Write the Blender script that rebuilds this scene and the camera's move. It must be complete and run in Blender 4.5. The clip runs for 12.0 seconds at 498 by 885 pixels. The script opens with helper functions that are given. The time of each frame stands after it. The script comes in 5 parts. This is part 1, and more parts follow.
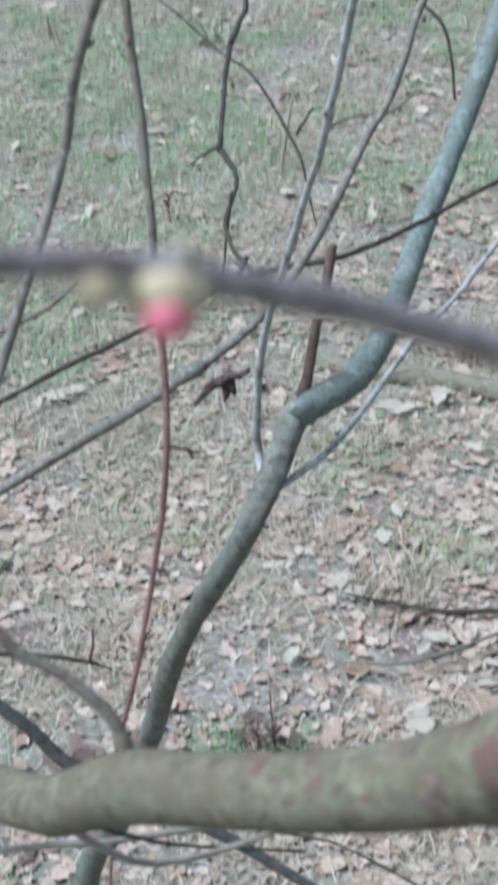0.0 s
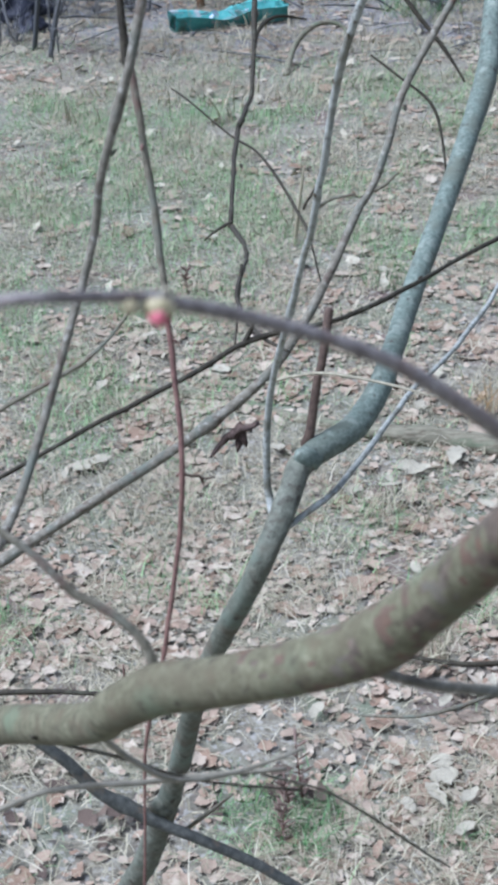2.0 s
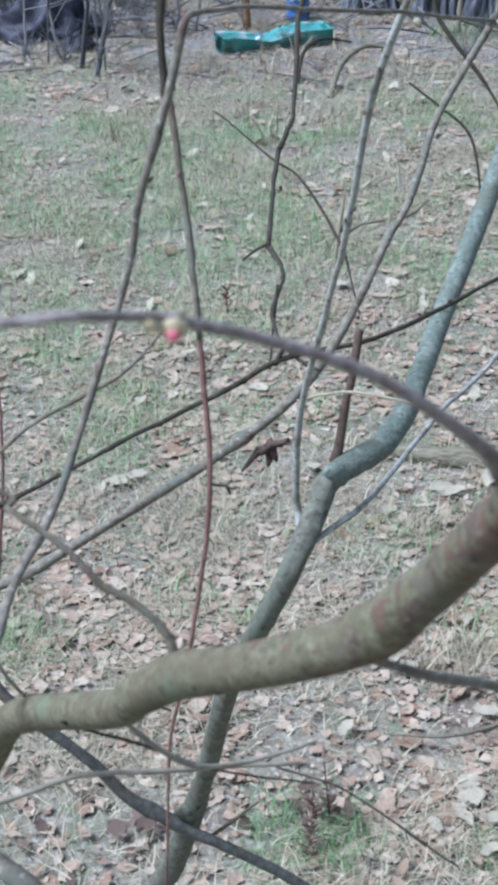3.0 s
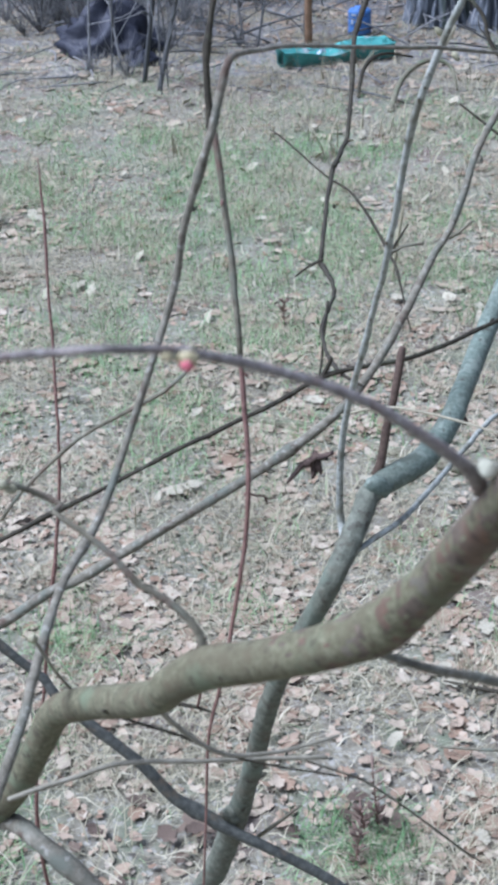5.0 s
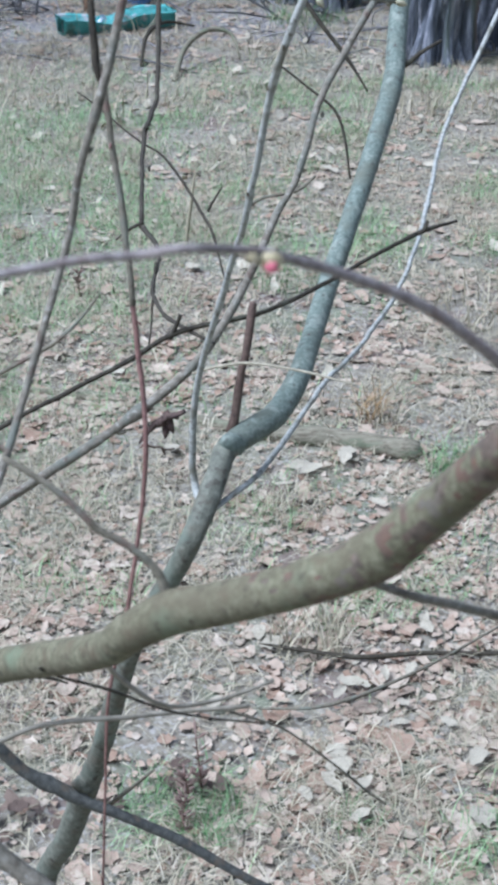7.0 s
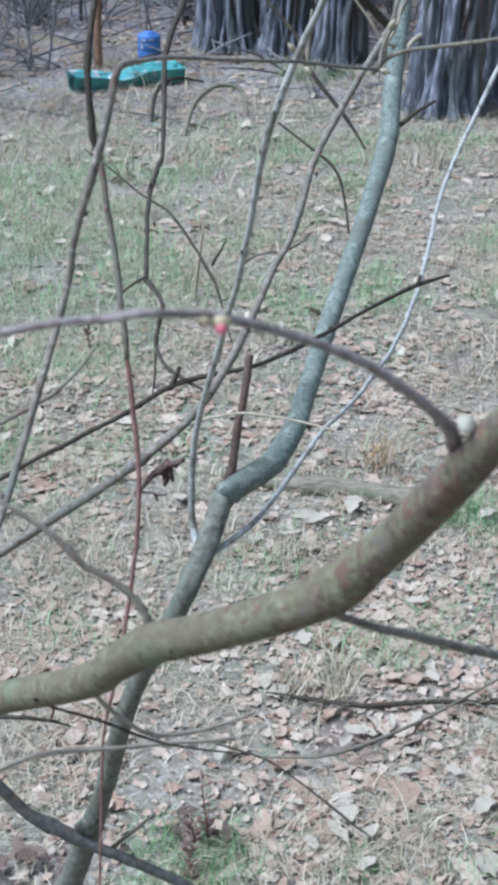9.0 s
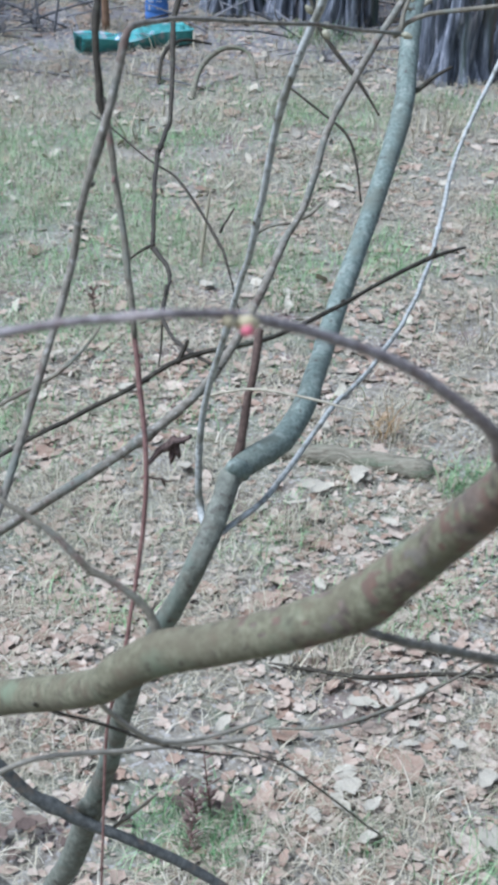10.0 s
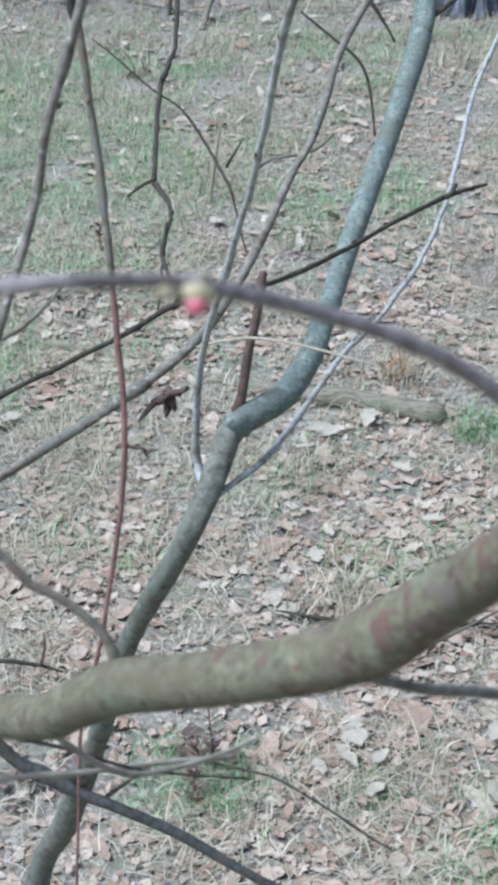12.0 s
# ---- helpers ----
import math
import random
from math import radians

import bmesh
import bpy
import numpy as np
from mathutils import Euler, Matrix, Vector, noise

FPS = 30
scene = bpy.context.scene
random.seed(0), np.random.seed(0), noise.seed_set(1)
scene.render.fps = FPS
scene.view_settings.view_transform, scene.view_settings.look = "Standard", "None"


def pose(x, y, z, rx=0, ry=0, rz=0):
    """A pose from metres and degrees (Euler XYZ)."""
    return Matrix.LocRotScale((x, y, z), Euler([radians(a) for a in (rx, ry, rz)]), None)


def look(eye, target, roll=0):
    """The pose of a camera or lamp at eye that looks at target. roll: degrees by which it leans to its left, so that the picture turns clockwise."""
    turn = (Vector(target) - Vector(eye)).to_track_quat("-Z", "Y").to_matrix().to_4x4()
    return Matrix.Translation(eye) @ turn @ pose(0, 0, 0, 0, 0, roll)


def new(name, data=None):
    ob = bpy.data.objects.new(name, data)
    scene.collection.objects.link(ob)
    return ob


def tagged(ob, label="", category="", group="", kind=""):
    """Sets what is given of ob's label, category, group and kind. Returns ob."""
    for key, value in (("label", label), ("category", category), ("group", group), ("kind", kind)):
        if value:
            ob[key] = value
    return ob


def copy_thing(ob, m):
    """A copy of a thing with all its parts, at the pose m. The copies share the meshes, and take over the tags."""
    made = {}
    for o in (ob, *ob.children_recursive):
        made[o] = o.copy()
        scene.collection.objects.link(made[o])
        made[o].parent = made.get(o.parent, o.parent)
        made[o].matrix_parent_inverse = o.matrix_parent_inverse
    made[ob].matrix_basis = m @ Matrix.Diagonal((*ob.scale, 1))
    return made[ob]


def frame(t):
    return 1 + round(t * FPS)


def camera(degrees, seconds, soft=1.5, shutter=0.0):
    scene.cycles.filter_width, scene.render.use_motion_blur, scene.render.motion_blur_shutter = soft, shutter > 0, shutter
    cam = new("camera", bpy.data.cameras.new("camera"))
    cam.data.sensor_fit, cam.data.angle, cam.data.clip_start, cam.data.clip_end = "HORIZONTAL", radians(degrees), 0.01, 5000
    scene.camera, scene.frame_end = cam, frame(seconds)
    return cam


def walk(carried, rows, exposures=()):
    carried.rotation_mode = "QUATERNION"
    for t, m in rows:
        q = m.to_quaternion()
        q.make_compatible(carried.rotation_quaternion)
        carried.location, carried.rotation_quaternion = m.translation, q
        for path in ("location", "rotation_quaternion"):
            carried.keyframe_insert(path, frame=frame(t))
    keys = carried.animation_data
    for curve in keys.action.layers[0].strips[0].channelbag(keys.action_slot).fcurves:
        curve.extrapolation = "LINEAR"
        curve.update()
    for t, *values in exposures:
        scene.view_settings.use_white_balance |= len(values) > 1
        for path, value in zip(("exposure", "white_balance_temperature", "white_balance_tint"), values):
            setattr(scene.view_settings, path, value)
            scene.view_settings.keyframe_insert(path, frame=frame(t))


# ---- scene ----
cam = camera(20.00, 12.0, soft=4.2, shutter=0.5)
# a phone's small aperture, focused on the stems behind the near twig
cam.data.dof.use_dof = True
cam.data.dof.focus_distance = 1.9
cam.data.dof.aperture_fstop = 62.0
PATH = [
    (0.0, pose(0.0101, 0.1661, 2.3306, 57.324, 0, 3.836) @ pose(0, 0, 0, 0, 0, 0.466)),
    (0.5, pose(0.0156, 0.1358, 2.3487, 60.540, 0, 4.530) @ pose(0, 0, 0, 0, 0, 0.170)),
    (1.0, pose(0.0191, 0.1135, 2.3588, 60.566, 0, 4.967) @ pose(0, 0, 0, 0, 0, -0.847)),
    (1.2, pose(0.0241, 0.0890, 2.3668, 60.593, 0, 4.426) @ pose(0, 0, 0, 0, 0, -1.030)),
    (1.5, pose(0.0249, 0.0656, 2.3810, 61.279, 0, 4.785) @ pose(0, 0, 0, 0, 0, -1.406)),
    (2.0, pose(0.0293, 0.0519, 2.3788, 60.193, 0, 4.940) @ pose(0, 0, 0, 0, 0, -1.740)),
    (2.5, pose(0.0353, 0.0331, 2.3884, 61.015, 0, 6.237) @ pose(0, 0, 0, 0, 0, -1.887)),
    (4.3, pose(0.0500, -0.0041, 2.4029, 60.930, 0, 7.045) @ pose(0, 0, 0, 0, 0, -0.853)),
    (4.5, pose(0.0532, -0.0082, 2.4092, 60.551, 0, 8.083) @ pose(0, 0, 0, 0, 0, -1.545)),
    (5.0, pose(0.0553, -0.0189, 2.4162, 61.551, 0, 9.366) @ pose(0, 0, 0, 0, 0, -1.981)),
    (5.5, pose(-0.0048, -0.0190, 2.4070, 59.436, 0, 5.034) @ pose(0, 0, 0, 0, 0, -0.807)),
    (6.0, pose(-0.0380, -0.0070, 2.3928, 58.686, 0, 1.839) @ pose(0, 0, 0, 0, 0, 0.694)),
    (6.5, pose(-0.0377, -0.0111, 2.3941, 59.768, 0, -0.580) @ pose(0, 0, 0, 0, 0, 1.985)),
    (7.0, pose(-0.0058, -0.0168, 2.3982, 60.377, 0, -0.528) @ pose(0, 0, 0, 0, 0, 0.872)),
    (7.2, pose(-0.0042, -0.0110, 2.3968, 60.342, 0, -0.449) @ pose(0, 0, 0, 0, 0, 0.161)),
    (8.8, pose(0.0075, -0.0543, 2.4165, 62.385, 0, 0.062) @ pose(0, 0, 0, 0, 0, 0.169)),
    (9.0, pose(0.0069, -0.0532, 2.4160, 62.419, 0, 0.011) @ pose(0, 0, 0, 0, 0, 0.528)),
    (9.5, pose(0.0053, -0.0383, 2.4085, 61.535, 0, 0.274) @ pose(0, 0, 0, 0, 0, 0.644)),
    (10.0, pose(0.0018, -0.0142, 2.4072, 61.005, 0, 0.161) @ pose(0, 0, 0, 0, 0, 1.037)),
    (10.5, pose(-0.0000, 0.0000, 2.4000, 60.159, 0, 0.000) @ pose(0, 0, 0, 0, 0, 1.038)),
    (11.0, pose(0.0039, 0.0258, 2.3887, 59.485, 0, -1.161) @ pose(0, 0, 0, 0, 0, 1.548)),
    (11.5, pose(0.0063, 0.0502, 2.3821, 58.861, 0, 0.136) @ pose(0, 0, 0, 0, 0, 1.227)),
    (12.0, pose(0.0091, 0.0787, 2.3705, 58.473, 0, 0.603) @ pose(0, 0, 0, 0, 0, 1.262)),
]
walk(cam, PATH, [(0.0, 1.30, 4910, 19.9), (2.2, 1.26, 4910, 19.9), (4.4, 1.37, 4900, 19.9), (5.6, 1.32, 4900, 20.4), (7.2, 1.32, 4900, 19.9), (9.4, 1.33, 4900, 19.4), (12.0, 1.31, 4910, 19.9)])

# ---------------------------------------------------------------- light
world = bpy.data.worlds.new("overcast_sky")
scene.world = world
world.use_nodes = True
wn, wl = world.node_tree.nodes, world.node_tree.links
sky = wn.new("ShaderNodeTexSky")
sky.sky_type = "NISHITA"
sky.sun_disc = False
sky.sun_elevation = radians(56)
sky.sun_rotation = radians(259)
sky.air_density = 1.0
sky.dust_density = 2.5
veil = wn.new("ShaderNodeHueSaturation")
veil.inputs["Saturation"].default_value = 0.45
wl.new(sky.outputs[0], veil.inputs["Color"])
wl.new(veil.outputs[0], wn["Background"].inputs[0])
wn["Background"].inputs[1].default_value = 0.063
sun_data = bpy.data.lights.new("sun", "SUN")
sun_data.energy = 2.4
sun_data.angle = radians(34)
sun_data.color = (1.0, 0.97, 0.93)
sun = new("sun", sun_data)
sun.matrix_world = look((0, 0, 20), (13, 3, 0))


# ---------------------------------------------------------------- materials
def mat(name, stops, scale=20.0, rough=0.8, bump=0.3, detail=6.0, stretch=(1, 1, 1), spots=None, metal=0.0, trans=0.0, rand=0.0, coords="Object", fine=4.0):
    """Noise through a colour ramp, a second larger mottle, and relief. spots: (colour, scale, from, to). rand: object/island variation."""
    m = bpy.data.materials.new(name)
    m.use_nodes = True
    n, l = m.node_tree.nodes, m.node_tree.links
    b = n["Principled BSDF"]
    tc = n.new("ShaderNodeTexCoord")
    mp = n.new("ShaderNodeMapping")
    mp.inputs["Scale"].default_value = stretch
    l.new(tc.outputs[coords], mp.inputs[0])
    nz = n.new("ShaderNodeTexNoise")
    nz.inputs["Scale"].default_value = scale
    nz.inputs["Detail"].default_value = detail
    nz.inputs["Roughness"].default_value = 0.65
    l.new(mp.outputs[0], nz.inputs["Vector"])
    fac = nz.outputs["Fac"]
    if rand:
        geo = n.new("ShaderNodeNewGeometry")
        oi = n.new("ShaderNodeObjectInfo")
        ad = n.new("ShaderNodeMath")
        l.new(geo.outputs["Random Per Island"], ad.inputs[0])
        l.new(oi.outputs["Random"], ad.inputs[1])
        fr = n.new("ShaderNodeMath")
        fr.operation = "FRACT"
        l.new(ad.outputs[0], fr.inputs[0])
        mx = n.new("ShaderNodeMix")
        mx.inputs[0].default_value = rand
        l.new(fac, mx.inputs[2])
        l.new(fr.outputs[0], mx.inputs[3])
        fac = mx.outputs[0]
    rp = n.new("ShaderNodeValToRGB")
    el = rp.color_ramp.elements
    while len(el) < len(stops):
        el.new(0.5)
    for e, (p, c) in zip(el, stops):
        e.position, e.color = p, (*c, 1)
    l.new(fac, rp.inputs[0])
    col = rp.outputs[0]
    for sc, ss, lo, hi in spots or ():
        n2 = n.new("ShaderNodeTexNoise")
        n2.inputs["Scale"].default_value = ss
        n2.inputs["Detail"].default_value = 3
        l.new(mp.outputs[0], n2.inputs["Vector"])
        mr = n.new("ShaderNodeMapRange")
        mr.inputs[1].default_value, mr.inputs[2].default_value = lo, hi
        l.new(n2.outputs["Fac"], mr.inputs[0])
        m2 = n.new("ShaderNodeMix")
        m2.data_type = "RGBA"
        l.new(mr.outputs[0], m2.inputs[0])
        l.new(col, m2.inputs[6])
        m2.inputs[7].default_value = (*sc, 1)
        col = m2.outputs[2]
    l.new(col, b.inputs["Base Color"])
    b.inputs["Roughness"].default_value = rough
    b.inputs["Metallic"].default_value = metal
    b.inputs["Specular IOR Level"].default_value = 0.3
    if bump:
        n3 = n.new("ShaderNodeTexNoise")
        n3.inputs["Scale"].default_value = scale * fine
        n3.inputs["Detail"].default_value = 4
        l.new(mp.outputs[0], n3.inputs["Vector"])
        bp = n.new("ShaderNodeBump")
        bp.inputs["Strength"].default_value = bump
        bp.inputs["Distance"].default_value = 0.4 / (scale * fine)
        l.new(n3.outputs["Fac"], bp.inputs["Height"])
        l.new(bp.outputs[0], b.inputs["Normal"])
    if trans:
        tr = n.new("ShaderNodeBsdfTranslucent")
        l.new(col, tr.inputs[0])
        ms = n.new("ShaderNodeMixShader")
        ms.inputs[0].default_value = trans
        out = n["Material Output"]
        l.new(b.outputs[0], ms.inputs[1])
        l.new(tr.outputs[0], ms.inputs[2])
        l.new(ms.outputs[0], out.inputs[0])
    return m


M_STEM = mat("algae_bark", [(0.3, (0.075, 0.090, 0.065)), (0.5, (0.127, 0.156, 0.113)), (0.7, (0.192, 0.226, 0.168))], 240, 0.75, 0.9, spots=[((0.110, 0.118, 0.077), 26, 0.48, 0.72), ((0.231, 0.258, 0.189), 60, 0.56, 0.76), ((0.064, 0.059, 0.039), 140, 0.6, 0.72)])
M_STEMLOW = mat("olive_stem_bark", [(0.28, (0.063, 0.063, 0.041)), (0.5, (0.121, 0.124, 0.082)), (0.72, (0.183, 0.191, 0.131))], 130, 0.8, 0.9, spots=[((0.122, 0.142, 0.096), 26, 0.5, 0.7), ((0.098, 0.083, 0.051), 45, 0.54, 0.74), ((0.055, 0.048, 0.031), 85, 0.6, 0.72)])
M_BRANCH = mat("olive_bark", [(0.3, (0.071, 0.066, 0.034)), (0.5, (0.132, 0.123, 0.064)), (0.7, (0.200, 0.192, 0.109))], 300, 0.9, 1.0, spots=[((0.102, 0.088, 0.047), 40, 0.48, 0.7), ((0.138, 0.159, 0.086), 36, 0.54, 0.72), ((0.106, 0.082, 0.044), 90, 0.56, 0.74), ((0.065, 0.055, 0.031), 170, 0.58, 0.72)])
M_NEAR = mat("grey_brown_bark", [(0.28, (0.111, 0.092, 0.073)), (0.52, (0.215, 0.186, 0.150)), (0.75, (0.358, 0.325, 0.272))], 320, 0.55, 0.5, spots=[((0.390, 0.364, 0.302), 500, 0.6, 0.7), ((0.169, 0.117, 0.085), 90, 0.55, 0.7)])
M_GREY = mat("grey_bark", [(0.3, (0.086, 0.076, 0.047)), (0.52, (0.172, 0.155, 0.104)), (0.72, (0.264, 0.243, 0.172))], 150, 0.8, 0.9, spots=[((0.132, 0.137, 0.095), 40, 0.5, 0.66), ((0.275, 0.260, 0.195), 210, 0.6, 0.7), ((0.098, 0.069, 0.044), 70, 0.58, 0.7)])
M_RED = mat("red_brown_bark", [(0.28, (0.087, 0.047, 0.033)), (0.52, (0.159, 0.086, 0.060)), (0.8, (0.242, 0.144, 0.101))], 150, 0.65, 0.5)
M_STUB = mat("dead_brown_bark", [(0.3, (0.048, 0.033, 0.021)), (0.55, (0.094, 0.063, 0.040)), (0.8, (0.157, 0.119, 0.078))], 140, 0.8, 0.8)
M_RUSTBARK = mat("rust_brown_bark", [(0.3, (0.054, 0.043, 0.028)), (0.5, (0.105, 0.083, 0.053)), (0.7, (0.16, 0.13, 0.087))], 300, 0.9, 1.0, spots=[((0.130, 0.080, 0.047), 55, 0.48, 0.72), ((0.15, 0.142, 0.096), 44, 0.52, 0.7), ((0.047, 0.036, 0.025), 110, 0.56, 0.7), ((0.140, 0.080, 0.043), 150, 0.58, 0.72)])
M_DARK = mat("dark_bark", [(0.3, (0.019, 0.016, 0.008)), (0.55, (0.041, 0.034, 0.018)), (0.8, (0.078, 0.069, 0.038))], 150, 0.8, 0.9, spots=[((0.066, 0.065, 0.037), 70, 0.58, 0.7)])
M_DRYTWIG = mat("dry_yellow_bark", [(0.3, (0.163, 0.146, 0.092)), (0.55, (0.263, 0.238, 0.159)), (0.8, (0.362, 0.336, 0.241))], 150, 0.75, 0.3)
M_LOW = mat("wet_dark_bark", [(0.3, (0.045, 0.046, 0.035)), (0.55, (0.091, 0.092, 0.069)), (0.8, (0.177, 0.169, 0.130))], 140, 0.7, 0.9, spots=[((0.133, 0.106, 0.065), 50, 0.56, 0.7)])
M_BLUE = mat("pale_grey_bark", [(0.3, (0.207, 0.215, 0.171)), (0.52, (0.319, 0.326, 0.259)), (0.78, (0.422, 0.425, 0.339))], 160, 0.7, 0.8, spots=[((0.165, 0.160, 0.110), 60, 0.52, 0.68), ((0.134, 0.123, 0.083), 190, 0.6, 0.7)])
M_OLIVE = mat("brown_grey_bark", [(0.3, (0.074, 0.064, 0.038)), (0.52, (0.144, 0.129, 0.080)), (0.75, (0.237, 0.215, 0.143))], 150, 0.8, 0.9, spots=[((0.140, 0.143, 0.096), 50, 0.52, 0.66), ((0.131, 0.084, 0.056), 60, 0.58, 0.7)])
M_PALE = mat("pale_bark", [(0.3, (0.206, 0.186, 0.112)), (0.55, (0.309, 0.278, 0.174)), (0.8, (0.404, 0.371, 0.241))], 150, 0.7, 0.3)
M_CREAM = mat("bud_scale", [(0.3, (0.261, 0.236, 0.098)), (0.55, (0.402, 0.341, 0.181)), (0.8, (0.506, 0.430, 0.265))], 400, 0.5, 0.2)
M_BUDGREEN = mat("dull_bud", [(0.3, (0.20, 0.19, 0.10)), (0.6, (0.32, 0.30, 0.18)), (0.85, (0.42, 0.40, 0.28))], 300, 0.6, 0.2)
M_SCAR = mat("fresh_cut_wood", [(0.3, (0.252, 0.242, 0.152)), (0.55, (0.324, 0.312, 0.212)), (0.8, (0.387, 0.374, 0.272))], 300, 0.8, 0.3)
M_PINK = mat("pink_petal", [(0.3, (0.500, 0.117, 0.131)), (0.7, (0.620, 0.195, 0.205))], 500, 0.5, 0.1)
M_DRYLEAF = mat("brown_dry_leaf", [(0.3, (0.041, 0.028, 0.020)), (0.6, (0.097, 0.065, 0.044)), (0.8, (0.166, 0.120, 0.081))], 90, 0.8, 0.6)
M_DOCK = mat("dock_seed", [(0.3, (0.128, 0.081, 0.055)), (0.6, (0.205, 0.146, 0.105)), (0.85, (0.282, 0.227, 0.173))], 120, 0.85, 0.4)
M_SOIL = mat("humus", [(0.3, (0.075, 0.064, 0.041)), (0.46, (0.171, 0.152, 0.102)), (0.56, (0.229, 0.211, 0.147)), (0.72, (0.341, 0.315, 0.233))], 38, 0.95, 1.0, detail=12, spots=[((0.14, 0.158, 0.093), 1.5, 0.5, 0.68), ((0.15, 0.165, 0.1), 5.5, 0.55, 0.68), ((0.142, 0.102, 0.078), 4.0, 0.54, 0.68), ((0.072, 0.061, 0.046), 19, 0.58, 0.68), ((0.290, 0.274, 0.213), 55, 0.56, 0.64)], coords="Object", fine=4)
M_LEAF = mat("litter_leaf", [(0.06, (0.130, 0.078, 0.045)), (0.24, (0.238, 0.163, 0.098)), (0.44, (0.329, 0.252, 0.164)), (0.7, (0.380, 0.314, 0.212)), (0.95, (0.475, 0.418, 0.297))], 60, 0.8, 0.5, rand=0.66, spots=[((0.232, 0.150, 0.081), 80, 0.58, 0.74)])
M_STRAW = mat("straw", [(0.1, (0.173, 0.155, 0.089)), (0.4, (0.306, 0.276, 0.162)), (0.75, (0.416, 0.378, 0.236)), (0.95, (0.517, 0.475, 0.325))], 8, 0.85, 0.0, rand=0.85)
M_GRASS = mat("grass", [(0.15, (0.100, 0.202, 0.066)), (0.5, (0.183, 0.309, 0.112)), (0.85, (0.307, 0.427, 0.184))], 8, 0.75, 0.0, rand=0.85)
M_LOG = mat("weathered_pole", [(0.3, (0.113, 0.103, 0.062)), (0.55, (0.200, 0.183, 0.114)), (0.8, (0.292, 0.270, 0.176))], 22, 0.9, 0.8, stretch=(0.6, 4, 4), spots=[((0.140, 0.160, 0.088), 9, 0.52, 0.66), ((0.097, 0.077, 0.046), 26, 0.56, 0.68)])
M_TRUNK = mat("furrowed_bark", [(0.32, (0.046, 0.051, 0.054)), (0.5, (0.102, 0.112, 0.115)), (0.66, (0.223, 0.236, 0.233))], 30, 0.9, 1.0, detail=10, stretch=(1, 1, 0.15), spots=[((0.093, 0.115, 0.080), 7, 0.55, 0.68), ((0.131, 0.100, 0.075), 5, 0.56, 0.68), ((0.271, 0.273, 0.267), 24, 0.6, 0.68)])
M_RUST = mat("rust", [(0.3, (0.15, 0.09, 0.045)), (0.55, (0.24, 0.15, 0.078)), (0.8, (0.31, 0.215, 0.13))], 20, 0.9, 0.4)
M_SAPLING = mat("thicket_bark", [(0.2, (0.072, 0.074, 0.067)), (0.5, (0.149, 0.148, 0.133)), (0.85, (0.281, 0.275, 0.244))], 12, 0.9, 0.4, stretch=(1, 1, 0.2), rand=0.65)
M_GREEN = mat("green_plastic", [(0.3, (0.075, 0.267, 0.224)), (0.6, (0.124, 0.377, 0.323)), (0.85, (0.248, 0.486, 0.434))], 9, 0.9, 0.5, spots=[((0.373, 0.401, 0.361), 14, 0.58, 0.68), ((0.087, 0.146, 0.111), 8, 0.58, 0.7)])
M_BLUEP = mat("blue_plastic", [(0.3, (0.06, 0.15, 0.38)), (0.7, (0.12, 0.25, 0.5))], 8, 0.5, 0.05)
M_WHITE = mat("white_print", [(0.3, (0.4, 0.45, 0.48)), (0.7, (0.55, 0.58, 0.6))], 20, 0.7, 0.0)
M_BLACK = mat("black_sheeting", [(0.3, (0.008, 0.009, 0.013)), (0.7, (0.031, 0.033, 0.041))], 5, 0.55, 0.3)
M_WOODS = mat("woodland_floor", [(0.34, (0.079, 0.074, 0.062)), (0.5, (0.186, 0.175, 0.146)), (0.64, (0.335, 0.317, 0.259))], 22, 0.95, 1.0, detail=12, fine=4, spots=[((0.140, 0.136, 0.128), 2.2, 0.5, 0.64), ((0.186, 0.143, 0.096), 5, 0.54, 0.66), ((0.353, 0.331, 0.264), 30, 0.6, 0.66)])


# ---------------------------------------------------------------- builders
def mesh_object(name, verts, faces, material, smooth=True):
    me = bpy.data.meshes.new(name)
    me.from_pydata([tuple(v) for v in verts], [], faces)
    me.update()
    if smooth:
        me.polygons.foreach_set("use_smooth", [True] * len(me.polygons))
    me.materials.append(material)
    return new(name, me)


def under(ob, parent, label=""):
    ob.parent = parent
    if label:
        ob["label"] = label
    return ob


def empty(name, at, label, category, **more):
    ob = new(name)
    ob.location = at
    ob.empty_display_size = 0.05
    bpy.context.view_layer.update()
    return tagged(ob, label, category, **more)


def spline(ctrl, step):
    """Catmull-Rom through (x, y, z, r) control points, about one row per step metres."""
    c = np.array(ctrl, float)
    c = np.vstack([2 * c[0] - c[1], c, 2 * c[-1] - c[-2]])
    out = []
    for i in range(1, len(c) - 2):
        p0, p1, p2, p3 = c[i - 1], c[i], c[i + 1], c[i + 2]
        n = max(2, int(np.linalg.norm((p2 - p1)[:3]) / step))
        for k in range(n):
            t = k / n
            out.append(0.5 * (2 * p1 + (p2 - p0) * t + (2 * p0 - 5 * p1 + 4 * p2 - p3) * t * t + (3 * p1 - p0 - 3 * p2 + p3) * t ** 3))
    out.append(c[-2])
    return np.array(out)


